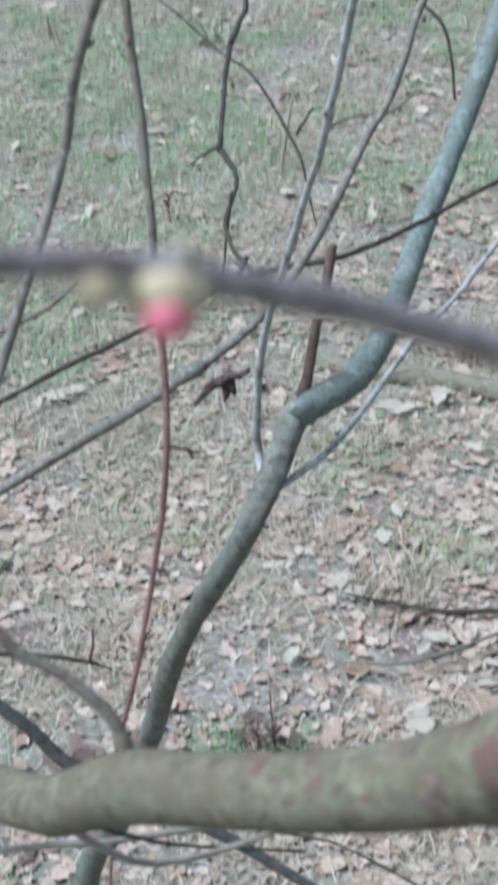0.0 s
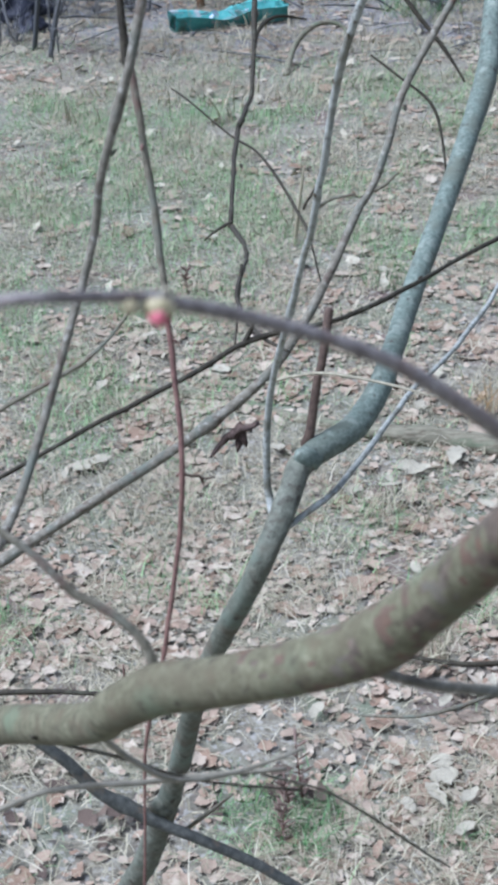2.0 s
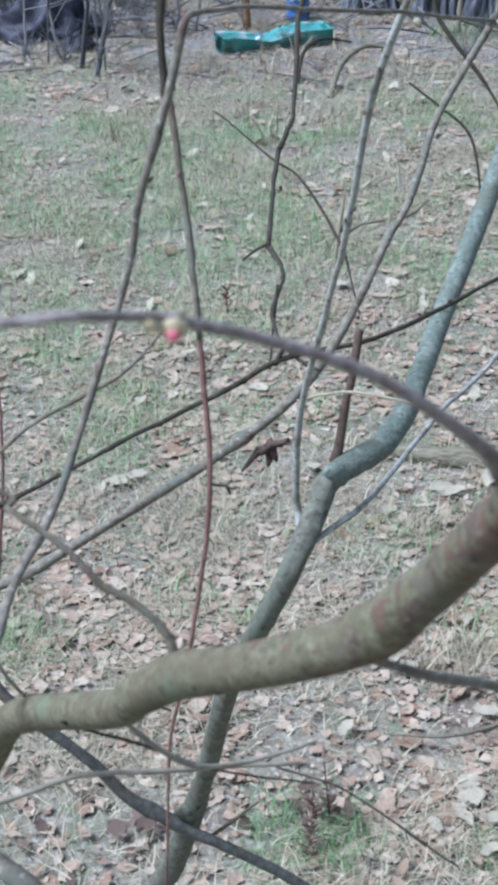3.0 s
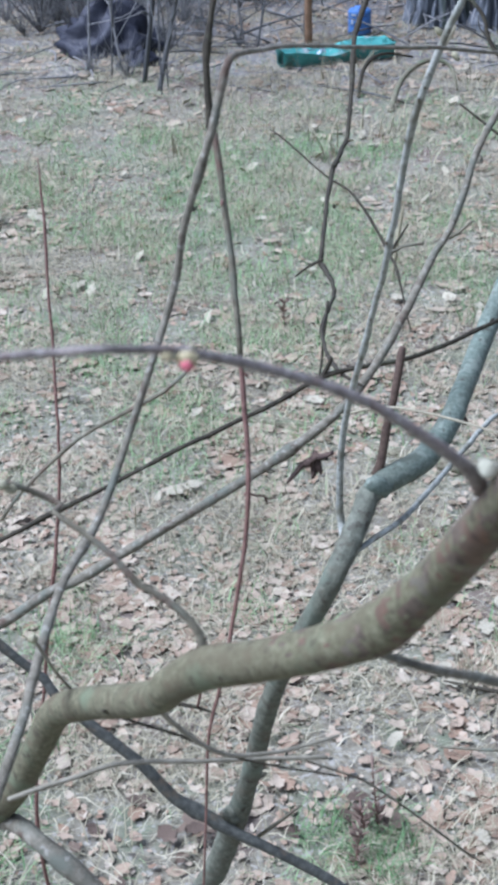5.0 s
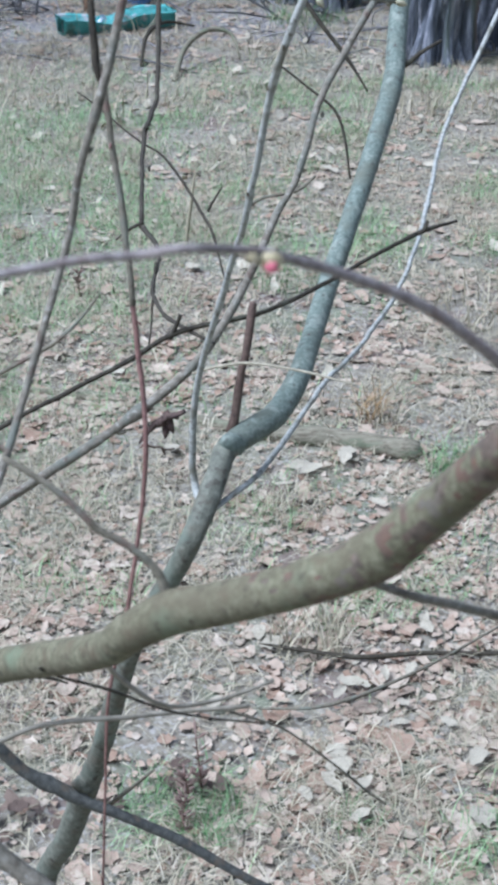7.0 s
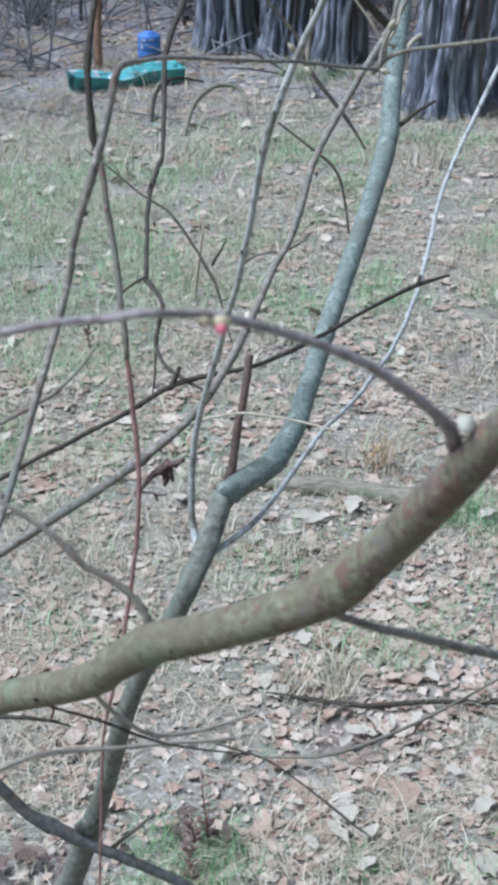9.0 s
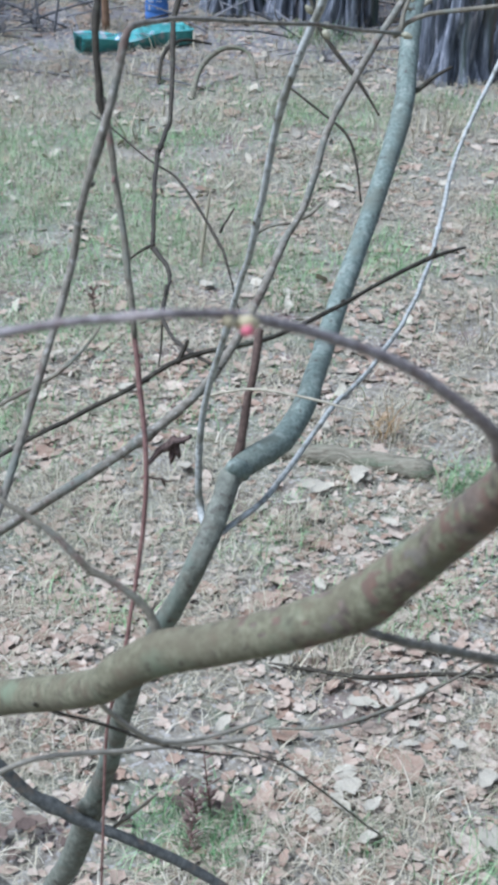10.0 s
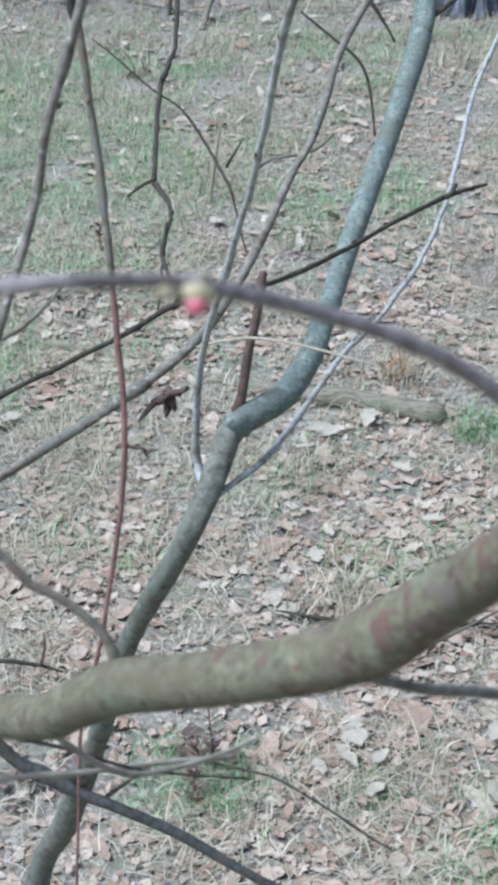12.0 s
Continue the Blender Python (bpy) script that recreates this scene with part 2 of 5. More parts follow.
def tube(ctrl, sides=10, step=0.012, rough=0.06, knots=0, seed=1, kink=0.0):
    """Vertices and faces of an uneven tapered limb along the control points."""
    rng = np.random.default_rng(seed)
    s = spline(ctrl, step)
    p, r = s[:, :3], np.maximum(s[:, 3], 0.0003)
    n = len(p)
    arc = np.concatenate([[0], np.cumsum(np.linalg.norm(np.diff(p, axis=0), axis=1))])
    r = r * (1 + rough * 0.8 * np.interp(arc, np.linspace(0, arc[-1], max(4, n // 9)), rng.normal(0, 1, max(4, n // 9))))
    for _ in range(knots):
        a = rng.uniform(0, arc[-1])
        w = rng.uniform(1.0, 2.2) * r.mean()
        r = r * (1 + rng.uniform(0.15, 0.4) * np.exp(-((arc - a) / w) ** 2))
    if kink:
        m = max(3, int(arc[-1] / (r.mean() * 16)))
        at_ = np.sort(np.concatenate([[0, arc[-1]], rng.uniform(0, arc[-1], m)]))
        off = rng.normal(0, kink, (m + 2, 3)) * r.mean()
        off[0] = off[-1] = 0
        p = p + np.column_stack([np.interp(arc, at_, off[:, q]) for q in range(3)])
    tan = np.gradient(p, axis=0)
    tan /= np.linalg.norm(tan, axis=1)[:, None] + 1e-9
    ref = np.array([0.31, 0.22, 0.93])
    verts, faces = [], []
    u = np.cross(tan[0], ref)
    lump = rng.normal(0, rough, (n, sides))
    lump = (lump + np.roll(lump, 1, 0) + np.roll(lump, 1, 1)) / 2
    for i in range(n):
        u = u - tan[i] * (u @ tan[i])
        u /= np.linalg.norm(u)
        v = np.cross(tan[i], u)
        for k in range(sides):
            a = 2 * math.pi * k / sides
            verts.append(p[i] + (u * math.cos(a) + v * math.sin(a)) * r[i] * (1 + lump[i, k]))
    for i in range(n - 1):
        for k in range(sides):
            a, b = i * sides + k, i * sides + (k + 1) % sides
            faces.append((a, b, b + sides, a + sides))
    for end, ring, d in ((0, 0, -1), (n - 1, (n - 1) * sides, 1)):
        verts.append(p[end] + tan[end] * d * r[end] * 0.6)
        c = len(verts) - 1
        for k in range(sides):
            a, b = ring + k, ring + (k + 1) % sides
            faces.append((c, b, a) if d < 0 else (c, a, b))
    return verts, faces


def limb(name, ctrl, material, parent, label="", **kw):
    v, f = tube(ctrl, **kw)
    return under(mesh_object(name, v, f, material), parent, label)


def pod(name, base, axis, length, width, material, parent, label="", petals=0, seed=0):
    """A bud: an egg of revolution with overlapping scales marked by shallow grooves."""
    rng = np.random.default_rng(seed)
    axis = Vector(axis).normalized()
    q = axis.to_track_quat("Z", "Y")
    rows, sides = 9, 14
    verts, faces = [], []
    for i in range(rows + 1):
        t = i / rows
        rad = width / 2 * (math.sin(math.pi * min(1, t ** 0.8)) ** 0.75 if 0 < t < 1 else 0.02)
        for k in range(sides):
            a = 2 * math.pi * k / sides
            g = 1 + (0.08 * math.cos(petals * a + 2.5 * t) if petals else 0) + rng.normal(0, 0.015)
            verts.append(Vector(base) + q @ Vector((math.cos(a) * rad * g, math.sin(a) * rad * g, t * length)))
    for i in range(rows):
        for k in range(sides):
            a, b = i * sides + k, i * sides + (k + 1) % sides
            faces.append((a, b, b + sides, a + sides))
    return under(mesh_object(name, verts, faces, material), parent, label)


# ---------------------------------------------------------------- ground
def build_ground():
    xs = np.concatenate([np.linspace(-60, -6, 8)[:-1], np.arange(-6, 6.01, 0.1), np.linspace(6, 60, 8)[1:]])
    ys = np.concatenate([np.linspace(-40, 0, 6)[:-1], np.arange(0, 16.01, 0.1), np.geomspace(16.5, 400, 12)])
    verts = []
    for y in ys:
        for x in xs:
            h = 0.018 * noise.noise((x * 1.3, y * 1.3, 0.2)) + 0.013 * noise.noise((x * 5, y * 5, 1.7))
            verts.append((x, y, h))
    nx = len(xs)
    faces = [(j * nx + i, j * nx + i + 1, (j + 1) * nx + i + 1, (j + 1) * nx + i) for j in range(len(ys) - 1) for i in range(nx - 1)]
    ob = mesh_object("ground", verts, faces, M_SOIL)
    ob.data.materials.append(M_WOODS)
    for p in ob.data.polygons:
        c = p.center
        if c.y > 9.7 + 0.3 * math.sin(c.x * 1.7) + 0.9 * noise.noise((c.x * 1.5, c.y * 1.5, 3)) + 0.7 * noise.noise((c.x * 5, c.y * 5, 6)):
            p.material_index = 1
    return tagged(ob, "uneven soil with thin winter grass and leaf litter", "ground", kind="structure")


def ground_z(x, y):
    return 0.018 * noise.noise((x * 1.3, y * 1.3, 0.2)) + 0.013 * noise.noise((x * 5, y * 5, 1.7))


ground = build_ground()


# ---------------------------------------------------------------- the shrub
shrub = empty("shrub", (-0.42, 1.34, 0), "bare grey-green garden shrub with pink-tipped flower buds", "shrub")
S_INV = Matrix.Translation((0.42, -1.34, 0))


def grow(name, ctrl, material, label="", parent=None, **kw):
    if name not in ("main_stem", "lower_stem", "branch", "knot", "twig"):
        kw.setdefault("kink", 0.28)
    ob = limb(name, ctrl, material, parent or shrub, label, **kw)
    ob.matrix_parent_inverse = S_INV
    return ob


LOW_STEM = [(-0.42, 1.34, -0.03, 0.028), (-0.37, 1.30, 0.35, 0.024), (-0.30, 1.26, 0.75, 0.021)] + [(-0.2390, 1.2339, 1.0573, 0.01460), (-0.2055, 1.2058, 1.1546, 0.01430), (-0.1785, 1.1852, 1.2447, 0.01370), (-0.1660, 1.1690, 1.2900, 0.01230), (-0.1435, 1.1334, 1.3831, 0.01105), (-0.1171, 1.0850, 1.5065, 0.01033), (-0.0909, 1.0521, 1.5946, 0.00982), (-0.0584, 1.0180, 1.6805, 0.00969), (-0.0410, 1.0179, 1.7236, 0.01035), (-0.0265, 1.0485, 1.7497, 0.01003), (-0.0173, 1.0770, 1.7654, 0.01031), (-0.0061, 1.0906, 1.7698, 0.00993)]
STEM = [(-0.0177, 1.0706, 1.7618, 0.00780), (-0.0153, 1.0802, 1.7672, 0.00930), (0.0023, 1.0989, 1.7716, 0.01210), (0.0278, 1.1252, 1.7767, 0.01220), (0.0493, 1.1669, 1.7917, 0.01090), (0.0648, 1.2213, 1.8106, 0.01040), (0.0855, 1.3029, 1.8371, 0.01040), (0.1096, 1.3867, 1.8679, 0.01055), (0.1383, 1.4786, 1.9142, 0.01080), (0.1660, 1.5830, 1.9629, 0.01130), (0.1802, 1.6735, 2.0282, 0.01135), (0.1943, 1.7631, 2.0918, 0.01090), (0.2094, 1.8655, 2.1582, 0.01064)]
grow("lower_stem", LOW_STEM, M_STEMLOW, "olive-grey lower stem rising from the lawn", sides=24, step=0.006, rough=0.045, knots=0, seed=4)
grow("main_stem", STEM, M_STEM, "blue-green algae-covered stem with a sharp bend", sides=24, step=0.006, rough=0.026, knots=0, seed=3, kink=0.05)
grow("knot", [(-0.0060, 1.0880, 1.7690, 0.0108), (-0.0125, 1.0790, 1.7745, 0.0092), (-0.0163, 1.0740, 1.7795, 0.0064), (-0.0178, 1.0720, 1.7815, 0.0030)], M_STEM, "blunt pale knob at the stem's bend", sides=16, step=0.002, rough=0.05, seed=61)
grow("knot", [(-0.1700, 1.1650, 1.2860, 0.0105), (-0.1790, 1.1540, 1.2960, 0.0072), (-0.1830, 1.1490, 1.3020, 0.0030)], M_STEMLOW, "swollen side knot on the lower stem", sides=14, step=0.003, rough=0.08, seed=63)
grow("knot", [(0.0570, 1.1950, 1.7940, 0.0060), (0.0640, 1.1900, 1.7870, 0.0040), (0.0672, 1.1880, 1.7835, 0.0016)], M_STUB, "small dark bud scar on the stem", sides=10, step=0.002, rough=0.1, seed=64)

BRANCH = [(0.0943, 0.2305, 2.3109, 0.00497), (0.0862, 0.2468, 2.2882, 0.00517), (0.0785, 0.2626, 2.2645, 0.00543), (0.0712, 0.2755, 2.2459, 0.00564), (0.0633, 0.2919, 2.2228, 0.00626), (0.0538, 0.3158, 2.1927, 0.00673), (0.0444, 0.3265, 2.1745, 0.00745), (0.0365, 0.3336, 2.1611, 0.00840), (0.0252, 0.3406, 2.1494, 0.00770), (0.0074, 0.3523, 2.1341, 0.00742), (-0.0121, 0.3665, 2.1180, 0.00737), (-0.0285, 0.3781, 2.1056, 0.00796), (-0.0445, 0.3900, 2.0873, 0.00731), (-0.0592, 0.4110, 2.0628, 0.00712), (-0.1244, 0.4963, 1.9832, 0.00799), (-0.1448, 0.5135, 1.9453, 0.00772), (-0.1654, 0.5278, 1.9025, 0.00787), (-0.1941, 0.5504, 1.8546, 0.00810), (-0.2466, 0.5920, 1.7717, 0.00867), (-0.3344, 0.6453, 1.6714, 0.00970)]
near_branch = grow("branch", BRANCH + [(-0.37, 1.08, 1.05, 0.013), (-0.39, 1.25, 0.5, 0.017)], M_BRANCH, "olive brown branch with rust-coloured patches", sides=36, step=0.003, rough=0.006, knots=3, seed=5)
near_branch.data.materials.append(M_RUSTBARK)
for p in near_branch.data.polygons:
    c = p.center
    if (c.x - (0.0430, 0.3274, 2.1727)[0]) * 11 + 0.5 * noise.noise(c * 60) + 0.9 * noise.noise(c * 260) > 0.06:
        p.material_index = 1

TWIG = [(0.0630, 0.2879, 2.2374, 0.00265), (0.0599, 0.2802, 2.2464, 0.00212), (0.0551, 0.2758, 2.2531, 0.00170), (0.0483, 0.2717, 2.2604, 0.00149), (0.0359, 0.2661, 2.2713, 0.00138), (0.0228, 0.2592, 2.2798, 0.00129), (0.0091, 0.2500, 2.2881, 0.00124), (0.0012, 0.2425, 2.2931, 0.00128), (-0.0006, 0.2414, 2.2943, 0.00098), (-0.0066, 0.2362, 2.2967, 0.00098), (-0.0163, 0.2252, 2.3012, 0.00095), (-0.0241, 0.2349, 2.2960, 0.00095), (-0.0356, 0.2307, 2.2965, 0.00093), (-0.0508, 0.2256, 2.2954, 0.00087), (-0.0605, 0.2208, 2.2950, 0.00086), (-0.0645, 0.2203, 2.2941, 0.00103), (-0.0711, 0.2171, 2.2925, 0.00085), (-0.0780, 0.2161, 2.2905, 0.00090), (-0.0859, 0.2151, 2.2888, 0.00081), (-0.1052, 0.2152, 2.2846, 0.00077)]
near_twig = grow("twig", TWIG, M_NEAR, "grey-brown budding twig", sides=14, step=0.004, rough=0.05, knots=5, seed=8)

grow("side_twig", [(-0.0290, 0.3808, 2.1065, 0.00236), (-0.0312, 0.3845, 2.1136, 0.00182), (-0.0349, 0.3857, 2.1203, 0.00145), (-0.0433, 0.3880, 2.1267, 0.00126), (-0.0535, 0.3883, 2.1338, 0.00135), (-0.0638, 0.3914, 2.1440, 0.00116), (-0.0742, 0.3947, 2.1504, 0.00116), (-0.0847, 0.3976, 2.1559, 0.00116), (-0.0867, 0.4117, 2.1501, 0.00100), (-0.0992, 0.4058, 2.1604, 0.00114), (-0.1061, 0.4024, 2.1647, 0.00065)], M_OLIVE, sides=10, step=0.006, rough=0.08, knots=4, seed=9)
grow("side_twig", [(0.0349, 0.3311, 2.1538, 0.00191), (0.0391, 0.3367, 2.1473, 0.00154), (0.0494, 0.3438, 2.1393, 0.00165), (0.0632, 0.3591, 2.1254, 0.00172), (0.0836, 0.3820, 2.1043, 0.00191), (0.1064, 0.4044, 2.0825, 0.00193), (0.1419, 0.4330, 2.0508, 0.00196)], M_GREY, "grey side twig under the branch", sides=10, step=0.008, seed=10)
grow("side_twig", [(-0.0563, 0.4062, 2.0645, 0.00137), (-0.0541, 0.4188, 2.0476, 0.00111), (-0.0439, 0.4236, 2.0329, 0.00103), (-0.0328, 0.4329, 2.0184, 0.00106), (-0.0126, 0.4499, 2.0077, 0.00098), (0.0108, 0.4678, 2.0030, 0.00079)], M_DRYTWIG, sides=8, step=0.008, seed=11)
grow("thin_twig", [(-0.0836, 0.4277, 2.0409, 0.00083), (-0.0789, 0.4422, 2.0254, 0.00075), (-0.0588, 0.4553, 2.0073, 0.00077), (-0.0389, 0.4674, 1.9872, 0.00068), (-0.0193, 0.4813, 1.9705, 0.00058), (0.0082, 0.4956, 1.9547, 0.00048)], M_DARK, sides=7, step=0.008, seed=112)
grow("thin_twig", [(-0.1353, 0.4392, 1.9765, 0.00115), (-0.1082, 0.4606, 1.9742, 0.00118), (-0.0935, 0.4691, 1.9753, 0.00118), (-0.0731, 0.4767, 1.9726, 0.00118), (-0.0574, 0.4811, 1.9702, 0.00116), (-0.0313, 0.4981, 1.9596, 0.00114), (0.0013, 0.5111, 1.9521, 0.00098)], M_DRYTWIG, "dry yellow-grey twig", sides=8, step=0.008, seed=12)
grow("thin_twig", [(-0.0091, 0.5061, 1.9532, 0.00061), (0.0169, 0.5259, 1.9263, 0.00064), (0.0359, 0.5437, 1.8957, 0.00066), (0.0602, 0.5666, 1.8530, 0.00070), (0.0817, 0.5907, 1.8127, 0.00058)], M_OLIVE, sides=8, step=0.01, seed=13)
upright_twig = grow("upright_twig", [(-0.1405, 0.3146, 1.9838, 0.00249), (-0.1332, 0.3335, 1.9952, 0.00254), (-0.1260, 0.3654, 2.0088, 0.00249), (-0.1221, 0.4201, 2.0214, 0.00252), (-0.1267, 0.4694, 2.0257, 0.00246), (-0.1252, 0.5131, 2.0397, 0.00239), (-0.1197, 0.5875, 2.0463, 0.00243), (-0.0923, 0.6424, 2.1322, 0.00199), (-0.0847, 0.6474, 2.1698, 0.00197), (-0.0759, 0.6513, 2.1989, 0.00204), (-0.0693, 0.6571, 2.2208, 0.00223), (-0.0644, 0.6628, 2.2425, 0.00221), (-0.0618, 0.6666, 2.2519, 0.00201), (-0.0581, 0.6845, 2.2516, 0.00144), (-0.0392, 0.7363, 2.2428, 0.00121), (-0.0024, 0.7967, 2.2289, 0.00118), (0.0401, 0.8565, 2.2136, 0.00115), (0.0808, 0.9159, 2.1977, 0.00122), (0.0960, 0.9354, 2.1919, 0.00180)], M_GREY, "grey upright twig that arches over at its top", sides=12, step=0.008, rough=0.05, knots=5, seed=14)
grow("thin_twig", [(-0.2032, 0.6550, 1.9883, 0.00107), (-0.1892, 0.6554, 2.0076, 0.00119), (-0.1540, 0.6595, 2.0412, 0.00117), (-0.1114, 0.6642, 2.0659, 0.00128), (-0.1022, 0.6626, 2.0725, 0.00127), (-0.0907, 0.6689, 2.0822, 0.00089), (-0.0807, 0.6762, 2.0937, 0.00064)], M_OLIVE, sides=8, step=0.01, seed=15)
grow("dark_twig", [(-0.0777, 0.7578, 2.3055, 0.00172), (-0.0795, 0.7407, 2.2728, 0.00172), (-0.0821, 0.7337, 2.2530, 0.00173), (-0.0834, 0.7272, 2.2361, 0.00173), (-0.0816, 0.7214, 2.2142, 0.00201), (-0.0808, 0.7190, 2.2054, 0.00242), (-0.0796, 0.7175, 2.2004, 0.00202), (-0.0779, 0.7152, 2.1915, 0.00148)], M_DARK, "upper dark part of the red-brown twig", sides=10, step=0.01, rough=0.1, knots=3, seed=116)
grow("brown_twig", [(-0.0802, 0.7190, 2.2054, 0.00175), (-0.0766, 0.7126, 2.1865, 0.00175), (-0.0718, 0.7028, 2.1571, 0.00170), (-0.0668, 0.6885, 2.1189, 0.00164), (-0.0626, 0.6758, 2.0881, 0.00151)], M_OLIVE, "dull brown middle of the red-brown twig", sides=10, step=0.01, rough=0.1, knots=5, seed=16)
red_twig = grow("red_twig", [(-0.0636, 0.6793, 2.0970, 0.00151), (-0.0610, 0.6710, 2.0745, 0.00149), (-0.0559, 0.6532, 2.0405, 0.00138), (-0.0550, 0.6414, 2.0178, 0.00131), (-0.0565, 0.6368, 1.9982, 0.00125), (-0.0614, 0.6215, 1.9583, 0.00120), (-0.0694, 0.6101, 1.9148, 0.00113), (-0.0767, 0.6043, 1.8821, 0.00107), (-0.0800, 0.6028, 1.8361, 0.00086), (-0.0829, 0.5909, 1.7700, 0.00074), (-0.0860, 0.5843, 1.7142, 0.00068)], M_RED, "thin red-brown upright twig", sides=10, step=0.01, rough=0.08, knots=6, seed=117)
crooked_twig = grow("dark_twig", [(-0.1099, 2.8657, 1.9563, 0.00626), (-0.1270, 2.7829, 1.9059, 0.00615), (-0.1478, 2.7267, 1.8631, 0.00561), (-0.1614, 2.6852, 1.8268, 0.00557), (-0.1621, 2.6559, 1.8141, 0.00553), (-0.1575, 2.5516, 1.7440, 0.00496), (-0.1561, 2.4597, 1.6976, 0.00484), (-0.1584, 2.4419, 1.6850, 0.00482), (-0.1672, 2.3258, 1.6788, 0.00463), (-0.1688, 2.2877, 1.6707, 0.00416), (-0.1502, 1.9445, 1.6616, 0.00365), (-0.1469, 1.9190, 1.6561, 0.00397), (-0.1180, 1.7925, 1.6730, 0.00306), (-0.1152, 1.7591, 1.6739, 0.00302), (-0.1120, 1.6030, 1.6990, 0.00279), (-0.1085, 1.5604, 1.7037, 0.00272), (-0.0876, 1.4042, 1.7504, 0.00220), (-0.0537, 1.1792, 1.8379, 0.00187), (-0.0281, 1.1376, 1.8448, 0.00136)], M_DARK, "crooked dark twig", sides=8, step=0.012, rough=0.1, knots=6, seed=17)
grow("thin_twig", [(-0.3035, 2.5194, 1.6824, 0.00135), (-0.2729, 2.4908, 1.6707, 0.00179), (-0.1920, 2.4323, 1.6235, 0.00221), (-0.1391, 2.3976, 1.6002, 0.00263), (-0.0816, 2.3137, 1.5475, 0.00258), (-0.0559, 2.2469, 1.5278, 0.00253), (-0.0401, 2.1964, 1.4959, 0.00208), (-0.0229, 2.1512, 1.4526, 0.00165)], M_DARK, sides=7, step=0.015, rough=0.1, seed=18)
blue_twig = grow("blue_twig", [(-0.0376, 1.0784, 1.7098, 0.00403), (-0.0442, 1.1114, 1.7083, 0.00374), (-0.0481, 1.1129, 1.7543, 0.00332), (-0.0428, 1.1022, 1.8201, 0.00286), (-0.0265, 1.0555, 1.9036, 0.00269), (-0.0119, 1.0230, 1.9709, 0.00255), (-0.0003, 0.9857, 2.0291, 0.00257), (0.0136, 0.9618, 2.1129, 0.00258), (0.0234, 0.9404, 2.1584, 0.00261), (0.0376, 0.9295, 2.2023, 0.00254), (0.0485, 0.9216, 2.2304, 0.00235), (0.0629, 0.9184, 2.2674, 0.00230)], M_BLUE, "slim blue-grey upright twig", sides=10, step=0.01, knots=4, seed=19)
cross_branch = grow("cross_branch", [(-0.5287, 1.0515, 1.5073, 0.00482), (-0.3187, 1.0775, 1.6433, 0.00475), (-0.2304, 1.0938, 1.6961, 0.00471), (-0.1654, 1.1080, 1.7341, 0.00451), (-0.0955, 1.1263, 1.7800, 0.00449), (-0.0475, 1.1412, 1.8192, 0.00448), (-0.0159, 1.1619, 1.8587, 0.00429), (0.0062, 1.1864, 1.8948, 0.00396), (0.0315, 1.2232, 1.9438, 0.00381), (0.0448, 1.2333, 1.9630, 0.00362), (0.0689, 1.2782, 2.0274, 0.00346), (0.1070, 1.3219, 2.0894, 0.00330), (0.1349, 1.3530, 2.1274, 0.00316), (0.1808, 1.4099, 2.1930, 0.00301)], M_GREY, "long grey branch that crosses the stem", sides=12, step=0.01, knots=6, seed=20)
cross_twig = grow("cross_twig", [(-0.4584, 0.9678, 1.6926, 0.00213), (-0.2951, 1.0454, 1.7546, 0.00220), (-0.2205, 1.0734, 1.7867, 0.00213), (-0.1964, 1.0890, 1.7949, 0.00219), (-0.1207, 1.1257, 1.8220, 0.00222), (-0.0633, 1.1559, 1.8451, 0.00244), (0.0109, 1.1867, 1.8524, 0.00234), (0.0723, 1.2357, 1.8596, 0.00226), (0.1274, 1.3047, 1.8621, 0.00226), (0.1843, 1.3721, 1.8638, 0.00274), (0.2244, 1.4066, 1.8627, 0.00160)], M_DARK, "dark slender cross twig", sides=9, step=0.012, rough=0.08, knots=6, seed=21)
grow("thin_twig", [(-0.0691, 1.1539, 1.8413, 0.00276), (-0.0638, 1.1574, 1.8503, 0.00230), (-0.0594, 1.1583, 1.8628, 0.00183)], M_DARK, sides=7, step=0.01, seed=22)
grow("blue_twig", [(-0.0278, 1.0378, 1.7292, 0.00298), (-0.0126, 1.0476, 1.7371, 0.00266), (0.0122, 1.0909, 1.7337, 0.00274), (0.0401, 1.1676, 1.7293, 0.00270), (0.0790, 1.2955, 1.7150, 0.00274), (0.1522, 1.5323, 1.6714, 0.00295), (0.2242, 1.7960, 1.6364, 0.00310), (0.2988, 2.1720, 1.6002, 0.00364), (0.3645, 2.5166, 1.6118, 0.00410), (0.4286, 2.6683, 1.6862, 0.00426), (0.5020, 2.8245, 1.7693, 0.00441), (0.6200, 3.0608, 1.8976, 0.00423)], M_BLUE, "slim pale blue-grey twig", sides=10, step=0.015, knots=4, seed=23)
grow("stub", [(-0.0120, 1.1006, 1.7738, 0.00490), (-0.0084, 1.1023, 1.7879, 0.00407), (-0.0034, 1.1137, 1.8205, 0.00406), (0.0020, 1.1262, 1.8552, 0.00404), (0.0055, 1.1364, 1.8792, 0.00403), (0.0070, 1.1389, 1.8838, 0.00363)], M_STUB, "short dead red-brown stub", sides=10, step=0.008, rough=0.1, seed=24)
grow("thin_twig", [(-0.0472, 1.1338, 1.8158, 0.00137), (-0.0201, 1.1105, 1.8360, 0.00134), (0.0059, 1.0847, 1.8514, 0.00131), (0.0457, 1.0550, 1.8593, 0.00128), (0.0933, 1.0301, 1.8592, 0.00084)], M_PALE, "thin pale arching twig", sides=7, step=0.01, seed=25)
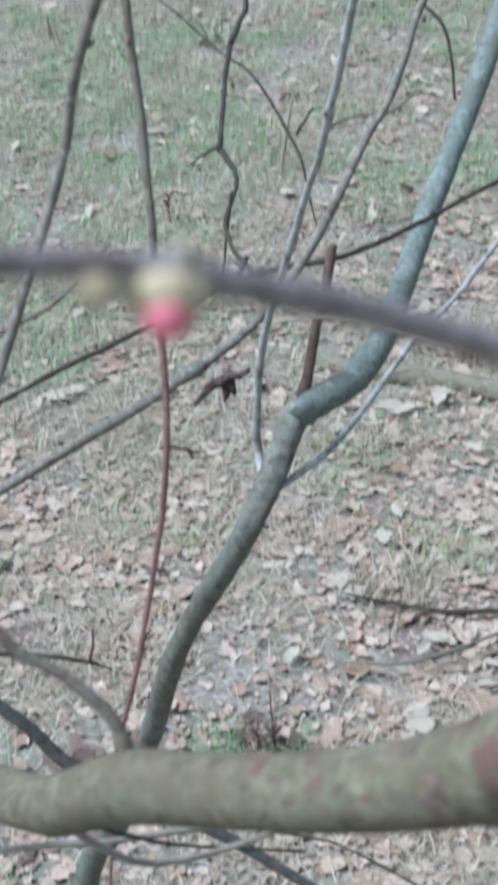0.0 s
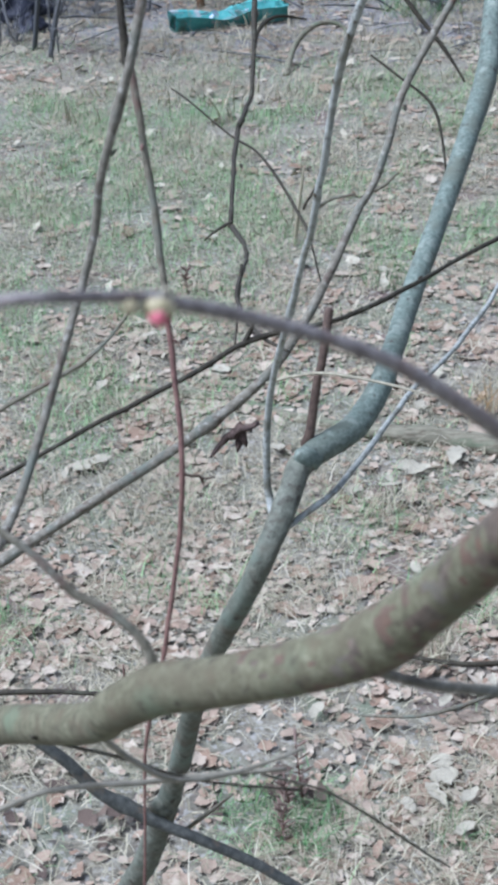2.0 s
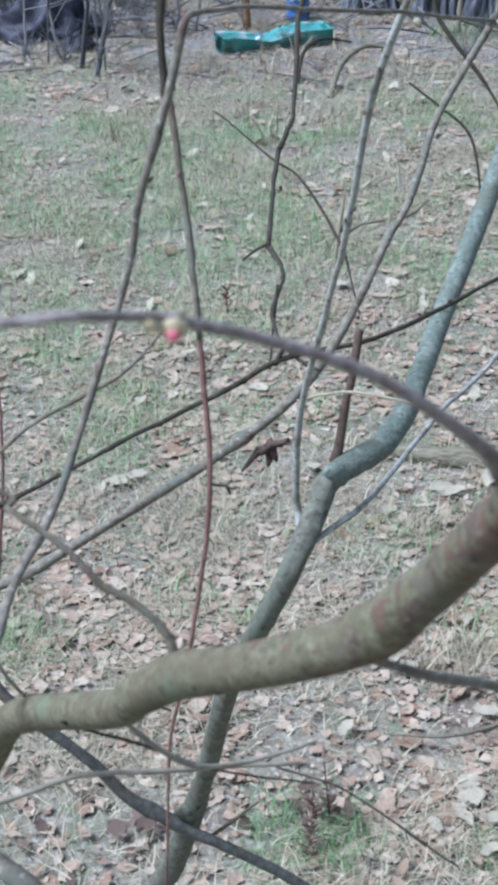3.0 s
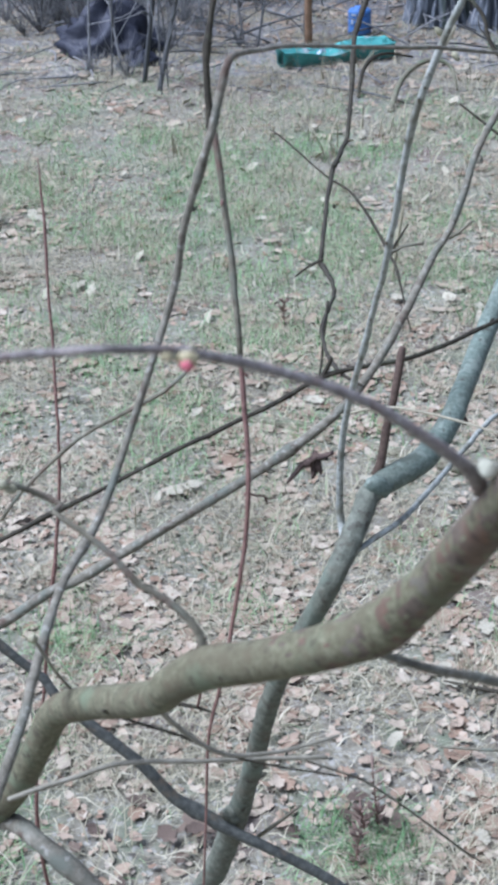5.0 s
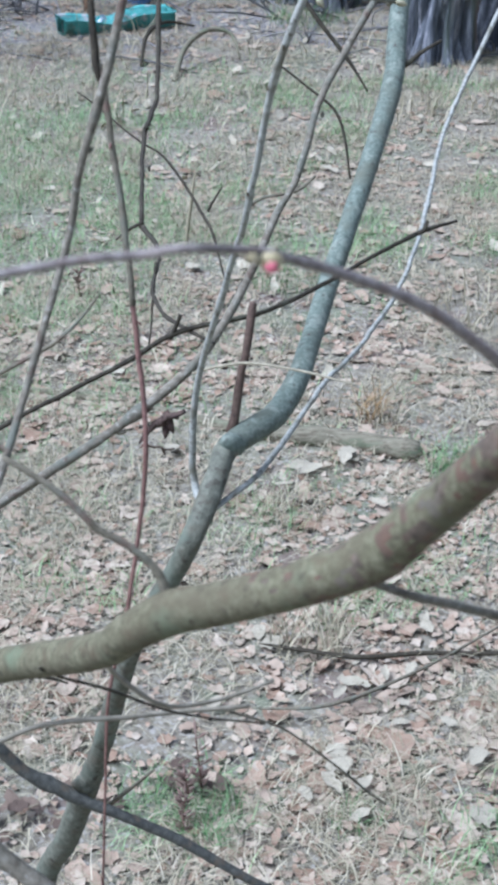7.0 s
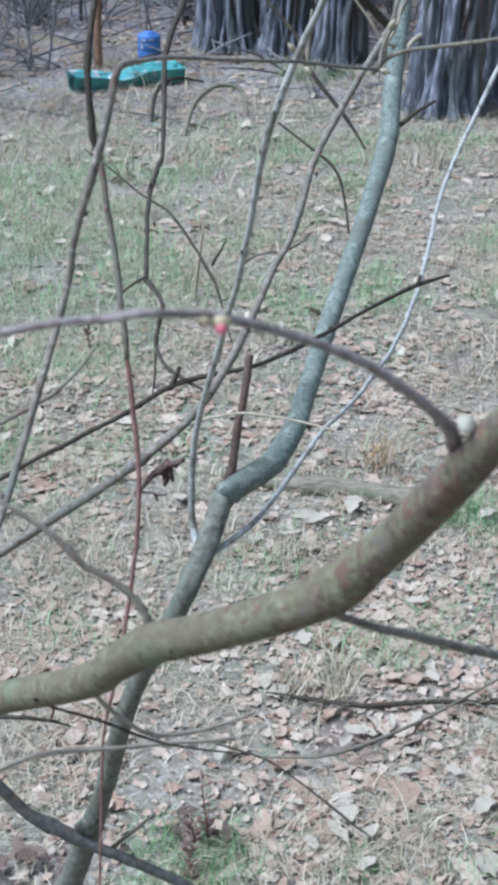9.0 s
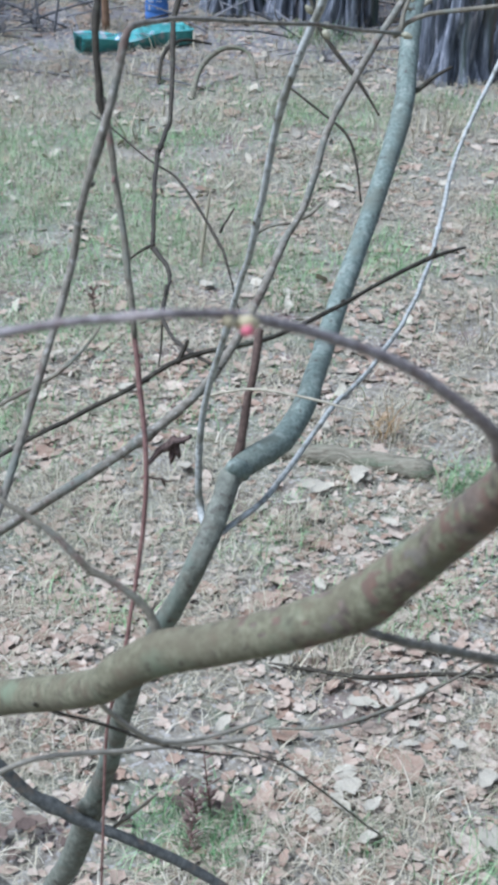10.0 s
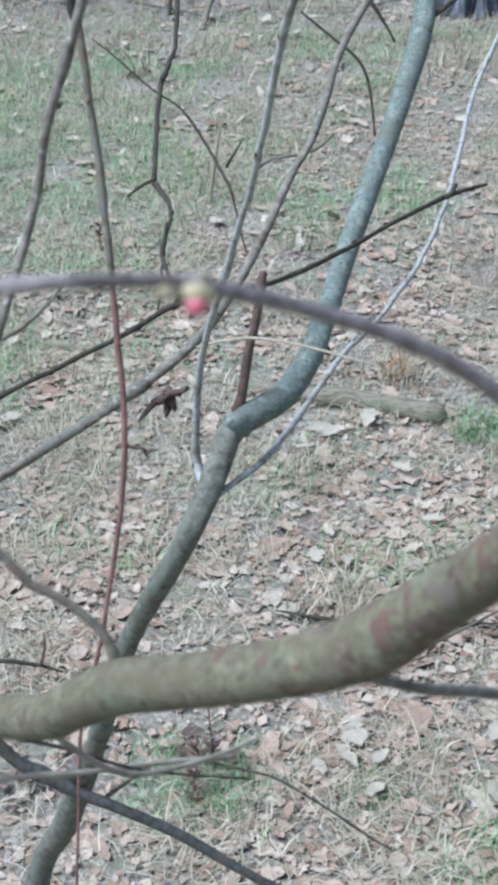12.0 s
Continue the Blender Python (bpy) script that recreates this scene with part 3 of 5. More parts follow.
grow("low_twig", [(-0.5145, 1.1663, 1.6020, 0.00499), (-0.3560, 1.1584, 1.4385, 0.00575), (-0.2882, 1.1534, 1.3783, 0.00586), (-0.2650, 1.1526, 1.3552, 0.00617), (-0.2358, 1.1504, 1.3185, 0.00650), (-0.1998, 1.1526, 1.2903, 0.00656), (-0.1651, 1.1520, 1.2677, 0.00605), (-0.1248, 1.1523, 1.2466, 0.00554), (-0.0610, 1.1546, 1.2077, 0.00561), (0.0046, 1.1508, 1.1572, 0.00539), (0.1206, 1.1594, 1.0657, 0.00526)], M_LOW, "dark low twig", sides=10, step=0.012, knots=5, seed=26)
grow("thin_twig", [(-0.1578, 1.1867, 1.2260, 0.00255), (-0.1259, 1.1748, 1.2680, 0.00223), (-0.0957, 1.1701, 1.3023, 0.00165)], M_OLIVE, sides=7, step=0.012, seed=27)
grow("side_branch", [(-0.1967, 0.5553, 1.8531, 0.00526), (-0.1756, 0.5378, 1.8675, 0.00510), (-0.1607, 0.5225, 1.8742, 0.00499), (-0.1483, 0.5159, 1.8686, 0.00472), (-0.1221, 0.5084, 1.8491, 0.00474), (-0.0929, 0.5017, 1.8269, 0.00477), (-0.0574, 0.4962, 1.7968, 0.00484), (-0.0148, 0.4891, 1.7635, 0.00464)], M_GREY, "thick pale side branch", sides=12, step=0.008, knots=3, seed=28)
grow("thin_twig", [(0.0015, 0.9865, 2.0306, 0.00132), (0.0115, 0.9894, 2.0362, 0.00113), (0.0269, 0.9907, 2.0386, 0.00095)], M_OLIVE, sides=7, step=0.01, seed=29)
grow("thin_twig", [(0.0433, 1.2295, 1.9558, 0.00209), (0.0519, 1.2316, 1.9597, 0.00163), (0.0636, 1.2366, 1.9694, 0.00116)], M_OLIVE, sides=7, step=0.01, seed=30)
grow("thin_twig", [(0.0077, 2.0210, 2.0671, 0.00275), (0.0255, 2.0099, 2.0460, 0.00275), (0.0700, 1.9857, 1.9995, 0.00275), (0.0815, 1.9687, 1.9670, 0.00310), (0.1350, 1.9363, 1.9051, 0.00275), (0.1675, 1.9128, 1.8600, 0.00172)], M_DARK, sides=7, step=0.012, rough=0.1, seed=31)
grow("thin_twig", [(0.0439, 1.9293, 1.8916, 0.00138), (0.0842, 1.9150, 1.8642, 0.00172), (0.1221, 1.9007, 1.8369, 0.00206), (0.1368, 1.8845, 1.8058, 0.00206), (0.1454, 1.8571, 1.7534, 0.00138)], M_DARK, sides=7, step=0.012, seed=32)
grow("thin_twig", [(0.0902, 0.9348, 2.1908, 0.00236), (0.0984, 0.9439, 2.1974, 0.00169), (0.1135, 0.9418, 2.2042, 0.00152), (0.1435, 0.9336, 2.2101, 0.00150), (0.1735, 0.9257, 2.2165, 0.00149), (0.2143, 0.9086, 2.2270, 0.00129)], M_OLIVE, "grey twig ending in small buds", sides=8, step=0.008, seed=33)
grow("thin_twig", [(0.0949, 0.9356, 2.1922, 0.00185), (0.0963, 0.9418, 2.2041, 0.00152), (0.1017, 0.9481, 2.2163, 0.00135), (0.1055, 0.9545, 2.2285, 0.00135), (0.1130, 0.9690, 2.2563, 0.00135)], M_OLIVE, sides=8, step=0.008, seed=34)
grow("thin_twig", [(0.1791, 1.6105, 1.9724, 0.00347), (0.1918, 1.6146, 1.9803, 0.00289), (0.2084, 1.6299, 1.9880, 0.00233), (0.2265, 1.6447, 1.9947, 0.00175)], M_DARK, sides=7, step=0.01, seed=35)


grow("side_branch", [(0.1070, 1.6780, 2.1449, 0.00571), (0.1300, 1.6840, 2.1132, 0.00549), (0.1472, 1.6966, 2.0940, 0.00526), (0.1732, 1.7065, 2.0697, 0.00532)], M_DARK, "dark side branch at the top of the stem", sides=9, step=0.01, seed=41)
grow("thin_twig", [(0.1811, 1.6900, 2.0489, 0.00206), (0.1626, 1.6784, 2.0592, 0.00175), (0.1513, 1.6757, 2.0756, 0.00145), (0.1393, 1.6786, 2.0921, 0.00145), (0.1280, 1.6803, 2.1060, 0.00144), (0.1076, 1.6854, 2.1373, 0.00115)], M_PALE, "thin bleached twig beside the stem", sides=7, step=0.01, seed=44)
grow("thin_twig", [(-0.42, 1.36, 0.02, 0.006), (-0.55, 1.7, 0.12, 0.005)] + [(-0.6085, 1.6846, 0.6798, 0.00330), (-0.5856, 1.7459, 0.9944, 0.00316), (-0.5585, 1.7494, 1.1605, 0.00305), (-0.5481, 1.7765, 1.2489, 0.00303), (-0.5422, 1.7939, 1.3207, 0.00262), (-0.5414, 1.8098, 1.3915, 0.00260), (-0.5471, 1.8374, 1.4644, 0.00259), (-0.5524, 1.8606, 1.5292, 0.00221), (-0.5607, 1.8994, 1.6233, 0.00220), (-0.5689, 1.9378, 1.7167, 0.00219), (-0.5780, 1.9700, 1.7920, 0.00100)], M_RED, "thin upright red-brown shoot", sides=8, step=0.015, rough=0.08, knots=6, seed=45)
grow("thin_twig", [(-0.0900, 0.2152, 2.2878, 0.00051), (-0.1016, 0.2466, 2.2548, 0.00060), (-0.1028, 0.2760, 2.2262, 0.00074), (-0.1006, 0.2888, 2.2087, 0.00072), (-0.0982, 0.2974, 2.1937, 0.00063), (-0.0954, 0.3030, 2.1836, 0.00039)], M_BLUE, "pale grey twig end", sides=9, step=0.006, seed=46)
grow("thin_twig", [(-0.1237, 0.4638, 2.0490, 0.00120), (-0.1213, 0.4665, 2.0399, 0.00091), (-0.1195, 0.4743, 2.0237, 0.00083), (-0.1164, 0.4925, 1.9957, 0.00098)], M_DRYTWIG, sides=7, step=0.006, seed=47)
for k, (q, ax) in enumerate((((-0.1220, 0.4589, 2.0506), (0.3, -0.4, 0.8)), ((-0.1020, 0.4016, 2.1631), (-0.9, -0.2, 0.3)), ((-0.0998, 0.4047, 2.1605), (-0.9, -0.3, 0.1)))):
    pod("resting_bud", q, ax, 0.006, 0.0042, M_BUDGREEN, shrub, "dull yellow-green resting bud", 4, 840 + k).matrix_parent_inverse = S_INV
grow("thin_twig", [(0.0346, 0.9411, 2.1920, 0.00152), (0.0393, 0.9447, 2.1990, 0.00136), (0.0447, 0.9493, 2.2078, 0.00085)], M_PALE, sides=7, step=0.008, seed=42)
grow("thin_twig", [(0.1017, 0.9454, 2.2111, 0.00118), (0.1075, 0.9509, 2.2215, 0.00101), (0.1101, 0.9563, 2.2320, 0.00084)], M_PALE, sides=7, step=0.008, seed=43)
for k, (q, ax) in enumerate((((0.0365, 0.9462, 2.2018), (-0.6, -0.2, 0.7)), ((0.0433, 0.9415, 2.1928), (0.5, -0.4, -0.6)), ((0.0944, 0.9305, 2.1934), (0.9, -0.3, -0.2)), ((0.1017, 0.9487, 2.2173), (0.4, -0.2, 0.8)))):
    pod("resting_bud", q, ax, 0.0085, 0.0045, M_BUDGREEN, shrub, "dull yellow-green resting bud", 4, 820 + k).matrix_parent_inverse = S_INV
grow("thin_twig", [(-0.1461, 1.9218, 1.6613, 0.00289), (-0.1645, 1.9178, 1.6537, 0.00217), (-0.1853, 1.9099, 1.6386, 0.00144)], M_DARK, sides=7, step=0.012, seed=36)
grow("thin_twig", [(-0.0606, 2.2794, 1.5467, 0.00297), (-0.0490, 2.2895, 1.5661, 0.00212), (-0.0373, 2.2987, 1.5837, 0.00170)], M_DARK, sides=7, step=0.012, seed=37)
grow("thin_twig", [(0.1796, 1.3626, 1.8649, 0.00234), (0.1868, 1.3654, 1.8703, 0.00234), (0.1886, 1.3688, 1.8768, 0.00156)], M_DARK, sides=7, step=0.01, seed=38)
grow("thin_twig", [(-0.1126, 1.6627, 1.7053, 0.00223), (-0.1165, 1.6353, 1.6529, 0.00159), (-0.1205, 1.6147, 1.6135, 0.00127)], M_DARK, sides=7, step=0.012, seed=39)
grow("thin_twig", [(-0.0552, 0.6430, 2.0210, 0.00085), (-0.0510, 0.6440, 2.0188, 0.00075), (-0.0470, 0.6455, 2.0182, 0.00070), (-0.0440, 0.6460, 2.0166, 0.00060), (-0.0400, 0.6470, 2.0165, 0.00045)], M_STUB, sides=7, step=0.004, kink=0.6, seed=40)
grow("thin_twig", [(-0.0470, 0.6455, 2.0182, 0.0006), (-0.0458, 0.6458, 2.0150, 0.0008), (-0.0452, 0.6460, 2.0128, 0.0004)], M_STUB, sides=7, step=0.003, seed=48)

grow("thin_twig", [(-0.3300, 1.1400, 1.4570, 0.0030), (-0.2740, 1.1400, 1.4600, 0.0026), (-0.2410, 1.1400, 1.4600, 0.0024), (-0.2140, 1.1400, 1.4590, 0.0022), (-0.1980, 1.1400, 1.4560, 0.0019), (-0.1800, 1.1400, 1.4490, 0.0010)], M_DARK, "thin level twig behind the branch", sides=7, step=0.01, seed=49)
grow("thin_twig", [(-0.2010, 1.1400, 1.4580, 0.0017), (-0.1970, 1.1400, 1.4770, 0.0014), (-0.1960, 1.1400, 1.4980, 0.0010)], M_RED, sides=7, step=0.01, seed=55)


def nodes(ctrl, places, material, seed, twig):
    """Small resting buds pressed against a twig."""
    r = np.random.default_rng(seed)
    sp = spline(ctrl, 0.01)
    for k, q in enumerate(places):
        i = int(q * (len(sp) - 2))
        d = sp[i + 1, :3] - sp[i, :3]
        d /= np.linalg.norm(d)
        o = np.cross(d, r.normal(0, 1, 3))
        o /= np.linalg.norm(o)
        rad = sp[i, 3]
        ob = pod("resting_bud", sp[i, :3] + o * rad * 0.5, d * 1.6 + o, rad * 2.4, rad * 0.95, material, twig, "", 4, seed + k)


nodes([(-0.0003, 0.9857, 2.0291, 0.00265), (0.0136, 0.9618, 2.1129, 0.00268), (0.0234, 0.9404, 2.1584, 0.00258), (0.0376, 0.9295, 2.2023, 0.00250)], (0.1, 0.35, 0.6, 0.85), M_OLIVE, 700, blue_twig)
nodes([(-0.1654, 1.1080, 1.7341, 0.00463), (-0.0955, 1.1263, 1.7800, 0.00461), (-0.0475, 1.1412, 1.8192, 0.00459), (0.0062, 1.1864, 1.8948, 0.00415), (0.0448, 1.2333, 1.9630, 0.00371), (0.1070, 1.3219, 2.0894, 0.00353)], (0.12, 0.34, 0.6, 0.85), M_OLIVE, 720, cross_branch)
nodes([(-0.0847, 0.6474, 2.1698, 0.00202), (-0.0693, 0.6571, 2.2208, 0.00198), (-0.0618, 0.6666, 2.2519, 0.00184)], (0.15, 0.5, 0.8), M_OLIVE, 740, upright_twig)
nodes([(-0.1964, 1.0890, 1.7949, 0.00268), (-0.1207, 1.1257, 1.8220, 0.00272), (0.0109, 1.1867, 1.8524, 0.00281), (0.1274, 1.3047, 1.8621, 0.00251)], (0.1, 0.3, 0.5, 0.7, 0.88), M_DARK, 760, cross_twig)
nodes([(-0.0766, 0.7126, 2.1865, 0.00175), (-0.0668, 0.6885, 2.1189, 0.00164), (-0.0559, 0.6532, 2.0405, 0.00138), (-0.0614, 0.6215, 1.9583, 0.00125)], (0.1, 0.33, 0.52, 0.78), M_RED, 780, red_twig)
nodes([(-0.1617, 2.6259, 1.7997, 0.00595), (-0.1604, 2.4395, 1.6805, 0.00570), (-0.1469, 1.9210, 1.6598, 0.00433)], (0.2, 0.45, 0.7), M_DARK, 800, crooked_twig)

# buds on the near twig
def bud_on(base, axis, length, width, material, label="", petals=5, seed=0):
    return pod("bud", base, axis, length, width, material, near_twig, label, petals, seed)


NODE = Vector((0.0002, 0.2420, 2.2938))
DOWN, NEARER = Vector((0, -0.54, -0.84)), Vector((0, -0.84, 0.54))
TIP = (DOWN + 0.5 * NEARER + Vector((0.06, 0, 0))).normalized()
BUD = NODE + DOWN * 0.0003 + NEARER * 0.0003
bud_on(BUD, TIP, 0.0039, 0.0046, M_CREAM, "cream-green bud scales", 5, 1)
bud_on(BUD + TIP * 0.0022, TIP, 0.0024, 0.0030, M_PINK, "pink petal tip", 4, 2)
for k, side in enumerate((-1, 1, 0.2)):
    bud_on(BUD + Vector((0.0011 * side, 0, 0)) + NEARER * (0.0008 - 0.0004 * abs(side)), TIP + Vector((0.25 * side, 0, 0)), 0.0030, 0.0022, M_CREAM, "pale bud scale", 3, 7 + k)
LEFT = Vector((-0.72, -0.62, 0.31))
bud_on(NODE + LEFT * 0.0038 + DOWN * 0.0018 + NEARER * 0.0006, LEFT - 0.25 * DOWN, 0.0030, 0.0023, M_CREAM, "small pale green bud", 4, 3)
bud_on(NODE + LEFT * 0.0022 + DOWN * 0.0014 + NEARER * 0.0005, LEFT, 0.0026, 0.0015, M_BUDGREEN, "short olive bud stalk", 4, 4)
bud_on(NODE + Vector((0.0003, 0, 0)) - DOWN * 0.0006, (0.7, 0.1, 0.6), 0.0018, 0.0014, M_PALE, "pale leaf scar beside the bud", 4, 6)
bud_on(Vector((0.0634, 0.2780, 2.2478)), (0.3, -0.35, 0.85), 0.0038, 0.0058, M_SCAR, "pale cut end of a spur", 3, 5)

# shrivelled leaf caught on the cross branch
def dry_leaf():
    rng = np.random.default_rng(44)
    verts, faces = [], []
    o = np.array((-0.0737, 1.1196, 1.7778))
    for b in range(6):
        ang = (-2.3, -1.5, -1.0, 0.2, -2.0, -0.4)[b]
        ln, wd = (0.034, 0.02, 0.017, 0.02, 0.016, 0.012)[b], (0.0028, 0.0045, 0.004, 0.0026, 0.005, 0.004)[b]
        d = np.array([math.cos(ang), rng.uniform(-0.3, 0.3), math.sin(ang)])
        s = np.cross(d, (0.2, 1, 0.1))
        s /= np.linalg.norm(s)
        up = np.cross(s, d)
        k0 = len(verts)
        for i in range(6):
            t = i / 5
            w = wd * math.sin(math.pi * (0.12 + 0.85 * t)) * rng.uniform(0.7, 1.1)
            c = o + d * ln * t + up * 0.006 * math.sin(3 * t + b)
            verts += [c - s * w + up * 0.004, c, c + s * w + up * 0.005]
        for i in range(5):
            a = k0 + 3 * i
            faces += [(a, a + 1, a + 4, a + 3), (a + 1, a + 2, a + 5, a + 4)]
    ob = mesh_object("dry_leaf", verts, faces, M_DRYLEAF)
    so = ob.modifiers.new("thick", "SOLIDIFY")
    so.thickness = 0.0008
    under(ob, shrub, "dark shrivelled leaf hanging on a twig")
    ob.matrix_parent_inverse = S_INV


dry_leaf()


# ---------------------------------------------------------------- on the ground
def lying(name, ctrl, material, label, category, **kw):
    v, f = tube(ctrl, **kw)
    return tagged(mesh_object(name, v, f, material), label, category)


def at(p, z, r):
    return (p[0], p[1], z, r)


lying("fallen_pole", [at((-1.035, 4.590), -0.004, 0.012), at((-0.775, 4.560), 0.004, 0.014), at((-0.462, 4.500), 0.004, 0.017), at((-0.193, 4.360), 0.006, 0.021), at((0.123, 4.215), 0.026, 0.030), at((0.317, 4.180), 0.032, 0.033), at((0.507, 4.120), 0.032, 0.034), at((0.600, 4.095), 0.028, 0.029)], M_LOG, "weathered olive-grey wooden pole half sunk in the litter", "pole", sides=14, step=0.03, knots=5, rough=0.08, seed=50)
lying("fallen_twig", [at((0.058, 3.044), 0.03, 0.003), at((0.165, 3.016), 0.034, 0.006), at((0.316, 2.980), 0.038, 0.0075), at((0.501, 3.002), 0.036, 0.007), at((0.716, 3.005), 0.036, 0.0065), at((0.955, 3.050), 0.03, 0.005)], M_DARK, "dark fallen twig on the leaf litter", "twig", sides=8, step=0.03, knots=4, seed=51)
lying("fallen_twig", [at((0.056, 2.771), 0.035, 0.003), at((0.229, 2.762), 0.055, 0.005), at((0.460, 2.900), 0.05, 0.0045), at((0.703, 3.104), 0.04, 0.003), at((0.795, 3.201), 0.03, 0.002)], M_OLIVE, "thin bent fallen twig on the leaf litter", "twig", sides=6, step=0.03, seed=52)

rng = np.random.default_rng(7)


def field(x, y, k, o):
    return noise.noise((x * k, y * k, o))


def litter(x, y):
    """How densely leaves lie, 0 to 1."""
    d = 1.0 if y < 4.2 else max(0.36, 1.0 - (y - 4.2) * 0.17)
    green = math.exp(-(((x + 1.3) / 0.8) ** 2 + ((y - 6.6) / 1.5) ** 2))
    return d * (1 - 0.85 * green) * max(0.1, 0.52 + 0.9 * field(x, y, 1.1, 5.0) + 1.1 * field(x, y, 3.5, 9.0))


def leaf_shape(seed):
    """A curled, slightly lobed leaf blade 1 long, lying flat, with a midrib fold."""
    r = np.random.default_rng(seed)
    n = 9
    lobes, beat = r.uniform(0.0, 0.24), r.uniform(11, 24)
    wide = r.uniform(0.2, 0.38)
    curl, fold, twist = r.uniform(-0.3, 0.5), r.uniform(-0.15, 0.3), r.uniform(-0.35, 0.35)
    verts, faces = [], []
    for i in range(n):
        t = i / (n - 1)
        w = wide * max(0.03, math.sin(math.pi * t ** 0.8) ** 0.7 if 0 < t < 1 else 0.0) * (1 + lobes * math.cos(t * beat))
        zc = curl * 0.35 * (t - 0.5) ** 2 * 2
        bend = r.uniform(-0.05, 0.05) + 0.1 * twist * t * t
        for sgn in (-1, 0, 1):
            verts.append((t - 0.5, sgn * w * r.uniform(0.82, 1.12) + bend, zc + abs(sgn) * w * fold + sgn * twist * (t - 0.5) * 0.3 + r.normal(0, 0.016)))
    for i in range(n - 1):
        a = 3 * i
        faces += [(a, a + 1, a + 4, a + 3), (a + 1, a + 2, a + 5, a + 4)]
    return np.array(verts), faces


SHAPES = [leaf_shape(100 + i) for i in range(22)]


def leaf_pose(x, y, size):
    tilt = rng.normal(0, 0.11, 2)
    return Matrix.Translation((x, y, ground_z(x, y) + 0.005 + abs(rng.normal(0, 0.005)))) @ Euler((tilt[0], tilt[1], rng.uniform(0, 6.283))).to_matrix().to_4x4() @ Matrix.Diagonal((size, size * rng.uniform(0.75, 1.25), size, 1))


def scatter(x0, x1, y0, y1, per_m2, weight):
    """Random places where the weight lets one fall."""
    n = int((x1 - x0) * (y1 - y0) * per_m2)
    p = np.column_stack([rng.uniform(x0, x1, n), rng.uniform(y0, y1, n)])
    keep = [rng.random() < weight(a, b) for a, b in p]
    return p[np.array(keep, bool)]


def joined(name, shapes, poses, material, label, category):
    verts, faces, k = [], [], 0
    for m in poses:
        v, f = shapes[int(rng.integers(len(shapes)))]
        a = np.array(m)
        verts.append(v @ a[:3, :3].T + a[:3, 3])
        faces += [tuple(i + k for i in q) for q in f]
        k += len(v)
    return tagged(mesh_object(name, np.vstack(verts), faces, material), label, category, kind="stuff")


far_leaves = []
for box, dens in (((-1.7, 1.5, 1.7, 3.2), 700), ((-1.7, 1.5, 3.2, 4.6), 760), ((-2.6, 2.0, 4.6, 7.6), 500), ((-4.2, 3.4, 7.6, 10.6), 380), ((-4.2, 4.2, 10.6, 14.0), 900), ((-5.0, -1.7, 0.5, 4.6), 260), ((1.5, 5.0, 0.5, 4.6), 260), ((-5.0, -2.6, 4.6, 7.6), 240), ((2.0, 5.0, 4.6, 7.6), 240), ((-5.0, 5.0, -3.0, 0.5), 200), ((-1.7, 1.5, 0.5, 1.7), 500)):
    far_leaves += [leaf_pose(x, y, float(np.clip(rng.lognormal(-3.16 if y < 4.6 else -2.98, 0.42), 0.02, 0.11))) for x, y in scatter(*box, dens, litter)]
joined("leaf_litter", SHAPES, far_leaves, M_LEAF, "pale dry fallen leaves strewn over the ground", "leaf litter")


def crumb_shape(seed):
    """A torn scrap of leaf, 1 across."""
    r = np.random.default_rng(seed)
    rim = [(0.5 * r.uniform(0.5, 1.1) * math.cos(a), 0.36 * r.uniform(0.5, 1.1) * math.sin(a), r.uniform(-0.1, 0.22)) for a in (0.2, 1.2, 2.4, 3.5, 4.6, 5.5)]
    return np.array([(0, 0, 0.02)] + rim), [(0, i, i % 6 + 1) for i in range(1, 7)]


CRUMBS = [crumb_shape(150 + i) for i in range(12)]
scraps = []
for box, dens in (((-1.7, 1.5, 1.7, 4.6), 1500), ((-2.6, 2.0, 4.6, 7.6), 900), ((-4.2, 3.4, 7.6, 12.5), 700)):
    scraps += [leaf_pose(x, y, float(np.clip(rng.lognormal(-3.75, 0.4), 0.01, 0.05))) for x, y in scatter(*box, dens, lambda a, b: 0.25 + 0.7 * litter(a, b))]
joined("leaf_scraps", CRUMBS, scraps, M_LEAF, "torn scraps of brown and pale leaf in the grass", "leaf litter")


# ---------------------------------------------------------------- grass
def blade_shape(seed, flat):
    r = np.random.default_rng(seed)
    n = 4
    lean, side = r.uniform(0.15, 1.35) + flat, r.uniform(-0.3, 0.3)
    w = r.uniform(0.010, 0.019)
    verts, faces = [], []
    for i in range(n):
        t = i / (n - 1)
        a = lean * (0.35 + 0.75 * t)
        x, z_ = t * math.sin(min(a, 1.5)), t * max(0.06, math.cos(min(a, 1.52)))
        ww = w * (1 - 0.85 * t)
        verts += [(x, -ww + side * t * t, z_), (x, ww + side * t * t, z_)]
    for i in range(n - 1):
        faces.append((2 * i, 2 * i + 1, 2 * i + 3, 2 * i + 2))
    return np.array(verts), faces


FLAT = [blade_shape(200 + i, 0.75) for i in range(12)]
UPRIGHT = [blade_shape(300 + i, 0.0) for i in range(12)]


def blade_pose(x, y, size):
    return Matrix.Translation((x, y, ground_z(x, y) + rng.uniform(-0.003, 0.02))) @ Euler((0, 0, rng.uniform(0, 6.283))).to_matrix().to_4x4() @ Matrix.Diagonal((size, size * rng.uniform(0.8, 1.5), size, 1))


